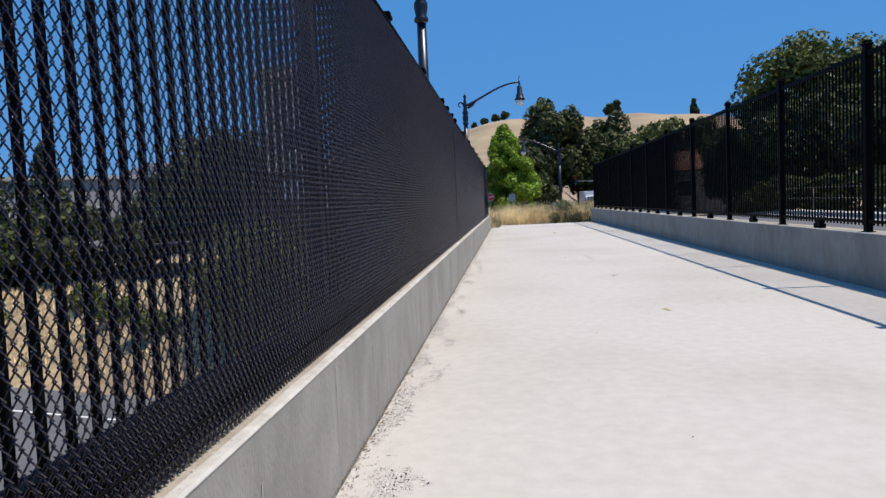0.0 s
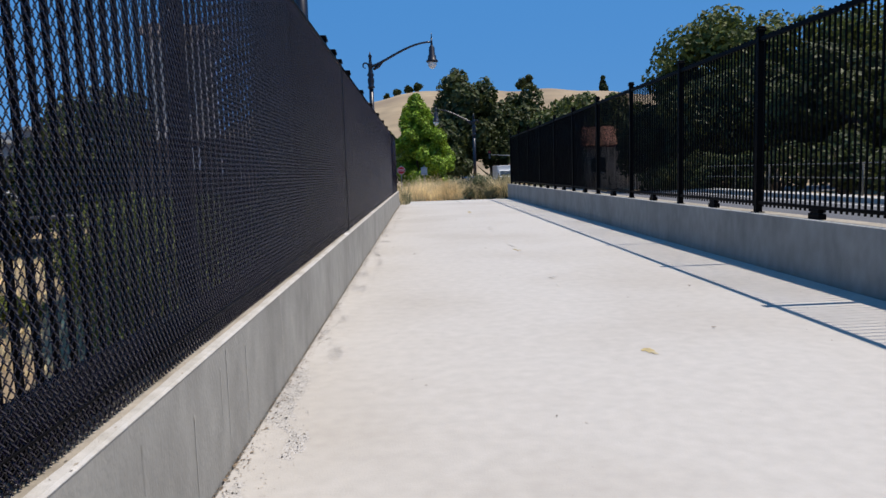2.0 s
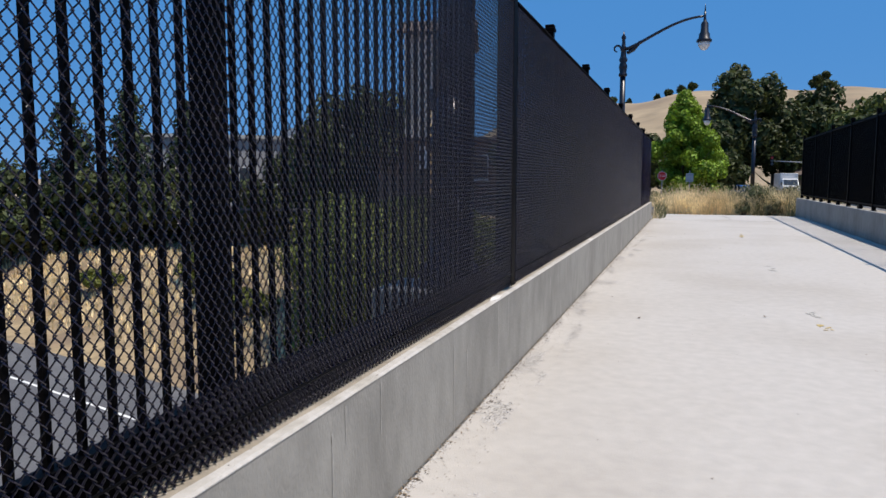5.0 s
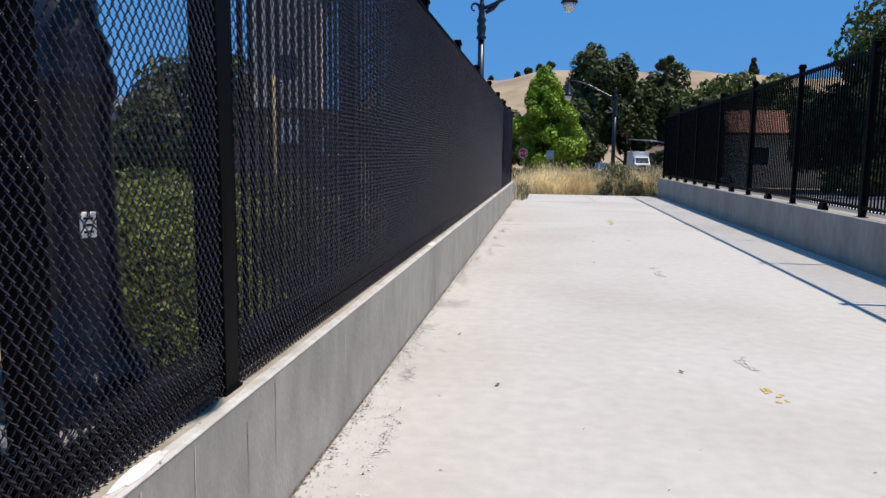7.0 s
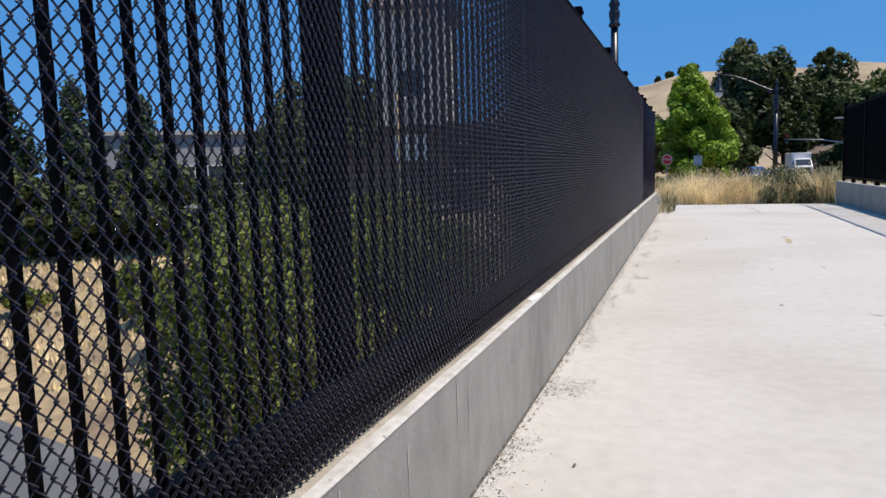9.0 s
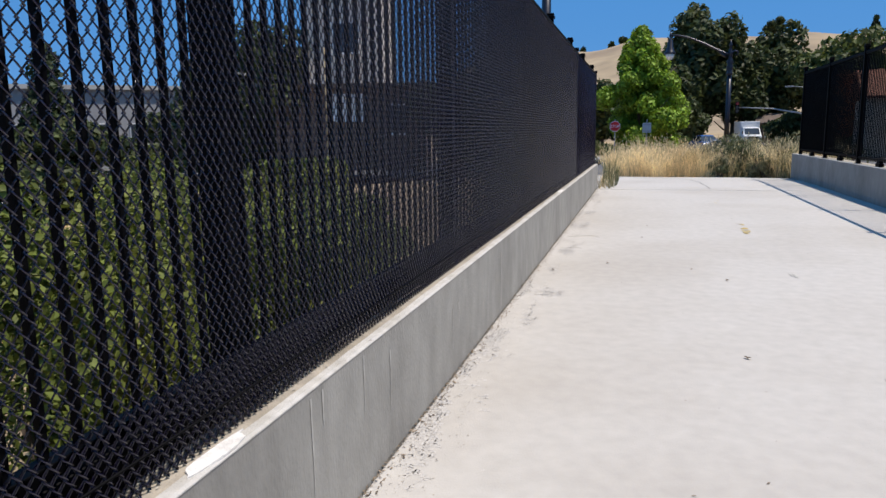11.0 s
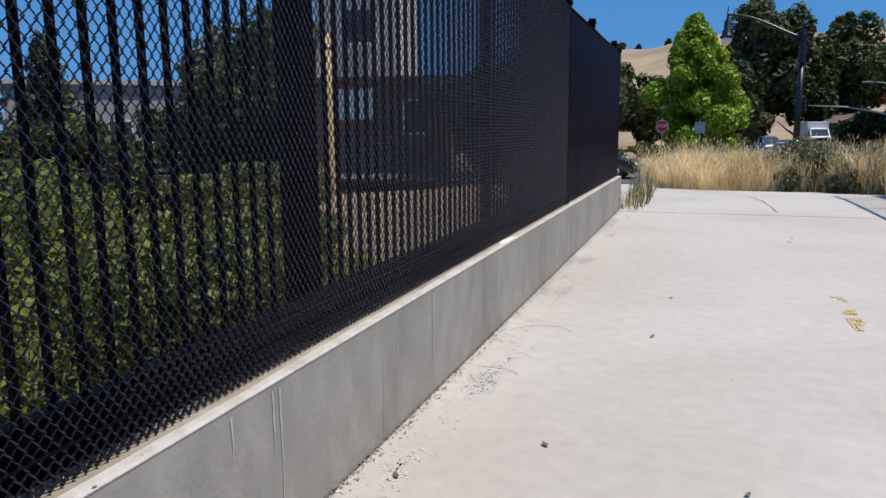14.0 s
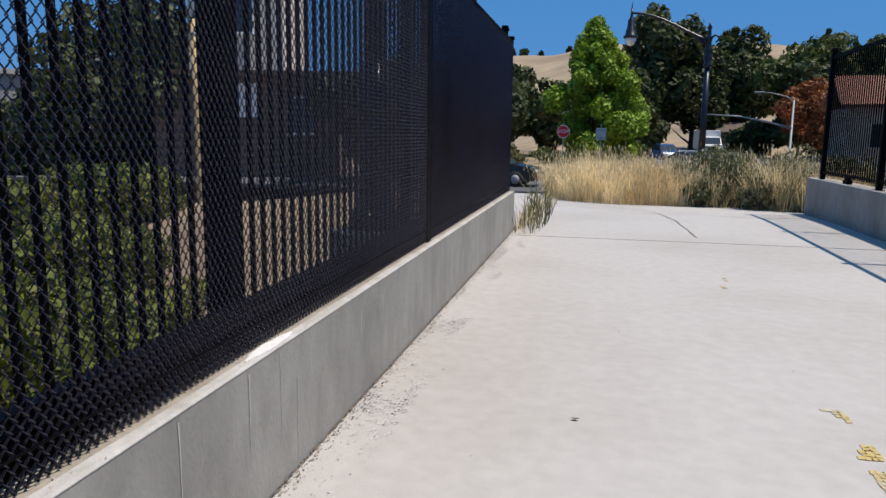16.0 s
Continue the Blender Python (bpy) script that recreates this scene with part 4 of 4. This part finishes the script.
for sx in (-0.9, 0.9):
    for sy in (-1.2, 3.8):
        wheel(truck, sx, sy, 0.4, 0.25)
    part("headlight", box(sx * 0.85 - 0.14, sx * 0.85 + 0.14, -2.05, -1.96, 0.75, 0.95, 0.02), M_GLASS, truck)
    part("mirror", box(sx * 1.18 - 0.05, sx * 1.18 + 0.05, -1.1, -1.0, 1.35, 1.75, 0.02), M_BLACK, truck)

# ---- buildings ----
def window(parent, x0, x1, y, z0, z1, mat=M_PANE):
    w = part("window", box(x0 - 0.07, x1 + 0.07, y - 0.05, y + 0.02, z0 - 0.07, z1 + 0.07), M_WHITE, parent, "white window frame")
    part("pane", box(x0, x1, y - 0.062, y - 0.052, z0, z1), mat, w)
    part("sill", box(x0 - 0.12, x1 + 0.12, y - 0.12, y - 0.051, z0 - 0.12, z0 - 0.072), M_WHITE, w)


def gable_roof(x0, x1, y0, y1, z, rise, over=0.5):
    bm = bmesh.new()
    ym = (y0 + y1) / 2
    for dz in (0, 0.18):
        for x in (x0 - over, x1 + over):
            for y, h in ((y0 - over, 0), (ym, rise), (y1 + over, 0)):
                bm.verts.new((x, y, z + h + dz))
    bm.verts.ensure_lookup_table()
    v = bm.verts
    for f in ((0, 1, 4, 3), (1, 2, 5, 4), (6, 9, 10, 7), (7, 10, 11, 8), (0, 3, 9, 6), (2, 8, 11, 5), (0, 6, 7, 1), (1, 7, 8, 2), (3, 4, 10, 9), (4, 5, 11, 10)):
        bm.faces.new([v[k] for k in f])
    bmesh.ops.recalc_face_normals(bm, faces=bm.faces)
    return bm


# long grey building behind the trees
grey = thing("building", -41, 70, -3.2, "long low grey building with a stepped flat roof", "building", "", 40)
part("wall", box(-13, 3, -5, 6, -1.5, 8.4), M_GREYWALL, grey)
part("upper_wall", box(3.0, 16, -5.4, 6, -1.5, 9.6), M_GREYWALL, grey, "taller grey wall")
part("roof_edge", box(-13.3, 3.0, -5.3, 6.3, 8.4, 8.75), M_KERB, grey, "pale roof edge")
part("roof_edge", box(3.0, 16.3, -5.7, 6.3, 9.6, 9.95), M_KERB, grey, "pale roof edge")
for k in range(5):
    window(grey, -11.5 + 2.8 * k, -9.9 + 2.8 * k, -5.02, 4.0, 5.6)
for k in range(4):
    window(grey, 4.4 + 2.9 * k, 6.0 + 2.9 * k, -5.42, 4.6, 6.4)

# tall beige house
tan_house = thing("house", -16.2, 54.5, -2.2, "beige stucco house with a dark eave band and white window", "house", "", 14)
part("wall", box(-4.2, 4.6, -2.4, 5, -1.2, 6.2), M_BROWNWALL, tan_house, "brown lower walls")
part("upper_wall", box(-2.2, 2.2, -2.5, 4.5, 6.45, 13.5), M_STUCCO, tan_house, "beige stucco upper storey")
part("eave", box(-4.6, 5.0, -3.0, 5.4, 6.2, 6.45, 0.02), M_ROOF, tan_house, "dark eave band")
window(tan_house, -1.1, 0.9, -2.42, 4.4, 5.8, M_WHITE)
window(tan_house, 2.4, 3.6, -2.42, 3.6, 5.2)
window(tan_house, -0.6, 0.8, -2.52, 8.2, 9.8)
part("roof", gable_roof(-2.2, 2.2, -2.5, 4.5, 13.5, 1.5), M_ROOF, tan_house)

# house with a red-brown roof across the street
red_house = thing("house", 21.5, 72, -0.3, "house with pale walls and a red-brown tiled roof", "house", "", -8)
part("wall", box(-5, 7, -3.5, 4, -0.6, 3.6), M_STUCCO, red_house)
part("roof", gable_roof(-5, 7, -3.5, 4, 3.6, 2.0), M_TILE, red_house)
for k in range(3):
    window(red_house, -3.6 + 3.6 * k, -2.2 + 3.6 * k, -3.52, 1.2, 2.6)
red_door = part("door", box(5.4, 6.3, -3.56, -3.48, -0.5, 2.1), M_BROWNWALL, red_house)

slope_house = thing("house", 19.2, 117, -0.6, "dark brown house with a shingle roof up the street", "house", "", -12)
part("wall", box(-3, 3, -3, 3.5, -0.8, 2.4), M_BROWNWALL, slope_house)
part("roof", gable_roof(-3, 3, -3, 3.5, 2.4, 1.2), M_ROOF, slope_house)
for k in range(2):
    window(slope_house, -2.2 + 2.6 * k, -1.0 + 2.6 * k, -3.02, 0.8, 2.0)

pole_t = thing("utility_pole", -13.6, 45.2, -2.4, "weathered yellow-brown wooden pole", "pole")
part("shaft", lathe([(0.17, -0.6), (0.16, 2.0), (0.13, 7.9)], 12), M_WOOD, pole_t)
part("collar", lathe([(0.15, 7.3), (0.15, 7.42)], 12), M_GALV, pole_t)

flag_pole = thing("flag_pole", 41.5, 66, 0.0, "pale flagpole with a red and white striped flag", "flag")
part("pole", lathe([(0.08, -0.5), (0.05, 9.0)], 10), M_WHITE, flag_pole)
cloth = part("flag", box(-1.9, -0.06, -0.02, 0.0, 3.3, 4.5), M_WHITE, flag_pole, "hanging flag")
for k in range(4):
    part("stripe", box(-1.9, -0.06, -0.025, -0.0215, 3.3 + 0.34 * k, 3.47 + 0.34 * k), M_RED, cloth)
part("canton", box(-0.8, -0.06, -0.03, -0.0262, 3.95, 4.5), M_BLUE, cloth)

# ---- trees at the far end ----
def at_level(x, y):
    return float(ground_level(np.array(x), np.array(y))) - 0.05


def grow(name, x, y, top, half, label, mat, **more):
    z = more.pop("foot", None)
    z = at_level(x, y) if z is None else z
    return tree(name, x, y, z, top - z, half, label, mat, **more)


grow("tree", 0.8, 67, 8.4, 3.9, "bright green leafy young street tree", M_BRIGHT, leaves=30000, leaf=0.14, lobes=150, shape="spade", clear=0.10, trunk=0.14)
grow("tree", 8.6, 119, 17.6, 6.2, "large dark green round-topped tree", M_DARK, leaves=12000, leaf=0.42, lobes=44, clear=0.0, trunk=0.5)
grow("tree", 4.0, 113, 9.5, 5.0, "dark green spreading tree at the street's edge", M_DARK, leaves=8000, leaf=0.4, clear=0.05, trunk=0.4)
grow("tree", 13.0, 120, 12.0, 4.6, "dark green tree with drooping crown", M_DARK, leaves=8000, leaf=0.4, clear=0.0, trunk=0.4)
grow("tree", 19.0, 124, 15.4, 6.0, "dark green broad tree below the hill", M_DARK, leaves=11000, leaf=0.42, lobes=40, clear=0.0, trunk=0.5)
grow("tree", 24.0, 102, 12.2, 6.0, "olive green flat-topped oak", M_OAK, leaves=11000, leaf=0.34, lobes=36, clear=0.2, trunk=0.4)
grow("tree", 30.0, 108, 12.6, 6.0, "olive green spreading oak", M_OAK, leaves=9000, leaf=0.36, clear=0.1, trunk=0.4)
grow("tree", -3.5, 98, 7.6, 4.2, "dark green low tree by the street", M_DARK, leaves=7000, leaf=0.34, clear=0.05, trunk=0.3)
grow("tree", -9.5, 104, 9.5, 5.0, "dark green tree behind the street tree", M_DARK, leaves=7000, leaf=0.36, clear=0.05, trunk=0.3)
grow("tree", -16, 96, 8.6, 5.0, "olive tree beyond the cross street", M_OAK, leaves=6000, leaf=0.36, clear=0.08, trunk=0.3)
grow("tree", 18.2, 84, 6.2, 2.9, "rust-red leaved small tree", M_RUST, leaves=5000, leaf=0.2, clear=0.15, trunk=0.16)
grow("tree", 21.5, 95, 8.4, 4.0, "dark green tree beside the climbing street", M_DARK, leaves=7000, leaf=0.32, clear=0.04, trunk=0.3)
for k in range(9):
    x = 1.0 + 4.2 * k
    grow("tree", x, 104 + 3 * math.sin(k * 1.9), 4.6 + 1.2 * math.sin(k * 2.7), 3.2, "dark green low tree in the belt below the hill", M_DARK if k % 3 else M_OAK, leaves=4200, leaf=0.3, lobes=24, clear=0.0, trunk=0.2, group="low trees below the hill") if not 8 < x < 16 else None
for k, (x, y, h) in enumerate(((-2.0, 78, 1.6), (1.5, 86, 2.2), (3.6, 92, 2.0), (-6, 74, 1.8), (-10, 76, 2.4))):
    shrub("bush", x, y, at_level(x, y), 2.2, h, "dusty dry bush on the far verge", M_WEED if k % 2 else M_OAK, 1500, 0.16)

# trees across the road on the right
grow("tree", 25.8, 58.5, 13.1, 6.1, "tall green pine-like tree with open crown", M_OAK, leaves=14000, leaf=0.24, lobes=46, clear=0.32, trunk=0.4)
grow("tree", 33.5, 55, 13.2, 6.0, "tall green tree with open crown across the road", M_OAK, leaves=13000, leaf=0.24, lobes=42, clear=0.2, trunk=0.4)
grow("tree", 22.5, 48, 8.2, 5.0, "dense dark green tree across the road", M_DARK, leaves=11000, leaf=0.24, lobes=36, clear=0.05, trunk=0.35)
grow("tree", 28.5, 43, 8.4, 5.2, "dense dark green tree across the road", M_DARK, leaves=11000, leaf=0.24, lobes=36, clear=0.05, trunk=0.35)
grow("tree", 22.0, 34, 6.8, 4.2, "dense dark green tree across the road", M_DARK, leaves=11000, leaf=0.2, lobes=36, clear=0.05, trunk=0.3)
grow("tree", 26.5, 29, 7.4, 4.6, "dense green tree across the road", M_OAK, leaves=11000, leaf=0.2, lobes=36, clear=0.08, trunk=0.3)
grow("tree", 20.5, 60, 6.6, 3.6, "dense dark green tree by the crossing", M_DARK, leaves=8000, leaf=0.22, clear=0.04, trunk=0.25)
for k in range(9):
    shrub("hedge_bush", 17.2 + 0.5 * math.sin(k), 14 + 4.4 * k, at_level(17.2, 14 + 4.4 * k), 1.7, 2.3 + 0.3 * math.sin(k * 2.3), "dark green bush behind the far railing", M_DARK, 2600, 0.13, 2.6, "bushes across the road")

# ---- trees, bushes below the ramp on the left ----
for x, y, h, w in ((-38.5, 48, 8.4, 3.4), (-43, 46.5, 7.4, 3.6), (-35.2, 50.5, 7.4, 3.0), (-48.5, 43, 6.6, 3.6), (-53, 40, 7.0, 3.8), (-58, 37, 6.2, 3.8), (-64, 33, 6.8, 4.0)):
    grow("conifer", x, y, h, w, "dark green pointed conifer beyond the dry grass", M_CONIFER, leaves=7500, leaf=0.22, lobes=60, shape="cone", clear=0.02, trunk=0.2, group="conifers beyond the lower road")
for x, y, h, w in ((-33, 49, 2.6, 3.8), (-27.5, 51, 3.4, 3.8), (-38, 46, 2.2, 4.2), (-44, 42, 2.2, 4.4), (-50, 38, 2.0, 4.6), (-57, 33, 2.2, 4.8), (-64, 28, 2.4, 5.0), (-71, 23, 2.6, 5.0)):
    grow("tree", x, y, h, w, "dense dark green low tree beyond the dry grass", M_DARK, leaves=7000, leaf=0.26, lobes=30, clear=0.0, trunk=0.2, group="dark tree row beyond the grass")
grow("tree", -21.5, 53.5, 8.2, 5.0, "large dark round-crowned tree by the building", M_DARK, leaves=11000, leaf=0.28, lobes=40, clear=0.1, trunk=0.35)
grow("tree", -26.5, 57, 5.6, 4.4, "dark round-crowned tree by the building", M_DARK, leaves=9000, leaf=0.28, clear=0.08, trunk=0.3)
grow("tree", -8.5, 52, 4.6, 3.6, "dark leafy tree behind the bushes", M_DARK, leaves=8000, leaf=0.22, clear=0.03, trunk=0.25)
grow("tree", -5.4, 60, 5.2, 3.2, "dark leafy tree near the cross street", M_DARK, leaves=7000, leaf=0.22, clear=0.05, trunk=0.25)
for x, y, w, d, top in ((-6.4, 20.6, 1.9, 2.2, 0.55), (-7.6, 24.0, 2.5, 2.4, 0.75), (-5.6, 26.6, 2.0, 2.2, 0.45), (-9.8, 27.5, 2.8, 2.4, 0.7), (-7.0, 30.0, 2.2, 2.0, 0.1), (-12.4, 30.5, 2.6, 2.4, 0.6), (-11.2, 36.0, 2.6, 2.2, 0.5)):
    z = at_level(x, y)
    shrub("bush", x, y, z, w, top - z, "tall yellow-green leafy bush below the ramp", M_BUSH, 15000, 0.078, d, "bushes below the ramp", 46)
for x, y, h in ((-20, 33, 1.5), (-16.5, 30.5, 1.2), (-24, 37, 1.6), (-30, 36, 1.2)):
    shrub("bush", x, y, at_level(x, y), 1.3, h, "scrubby olive bush on the dry bank", M_BUSH, 1800, 0.12)

# trees on the hill crest
def hill_tree(px, half, high, cone=False):
    """px: degrees to the right of the path's direction."""
    r = 372.0
    x, y = r * math.sin(radians(px)), r * math.cos(radians(px)) - 5
    t = tree("hill_tree", x, y, at_level(x, y) - 0.5, high, half, "dark tree standing on the dry hill's crest", M_CONIFER if cone else M_DARK,
             900, 1.0, 14, "cone" if cone else "round", 0.05, 0.4, "trees on the hill")


for px, half, high, cone in ((8.6, 4.6, 8.5, False), (14.4, 3.0, 8.0, True), (0.25, 2.2, 4.6, False), (-0.5, 1.9, 4.2, False), (-1.4, 1.5, 3.4, False), (-2.2, 1.2, 2.6, False), (-5.4, 2.2, 3.4, False), (-6.4, 2.6, 4.0, False), (-4.2, 1.2, 2.2, True)):
    hill_tree(px, half, high, cone)
# dry grass tufts on the bank across the lower road
def bank_spot():
    x = RNG.uniform(-46, -11)
    s = RNG.uniform(5.0, 22)
    return x, s / 0.96 + 20.4 + 0.29 * (-10.8 - x)


spots = np.array([bank_spot() for k in range(5000)])
sz = ground_level(spots[:, 0], spots[:, 1])
tufts = np.column_stack([spots, sz + 0.12])
tu = rand_dirs(5000) * np.array([0.10, 0.10, 0.02])
tw = rand_dirs(5000) * 0.05 + np.array([0, 0, 0.2])
tagged(new("bank_grass", quads_mesh("bank_grass", tufts, tu, tw, M_STRAW)), "dry straw tufts on the bank by the lower road", "grass", kind="stuff")
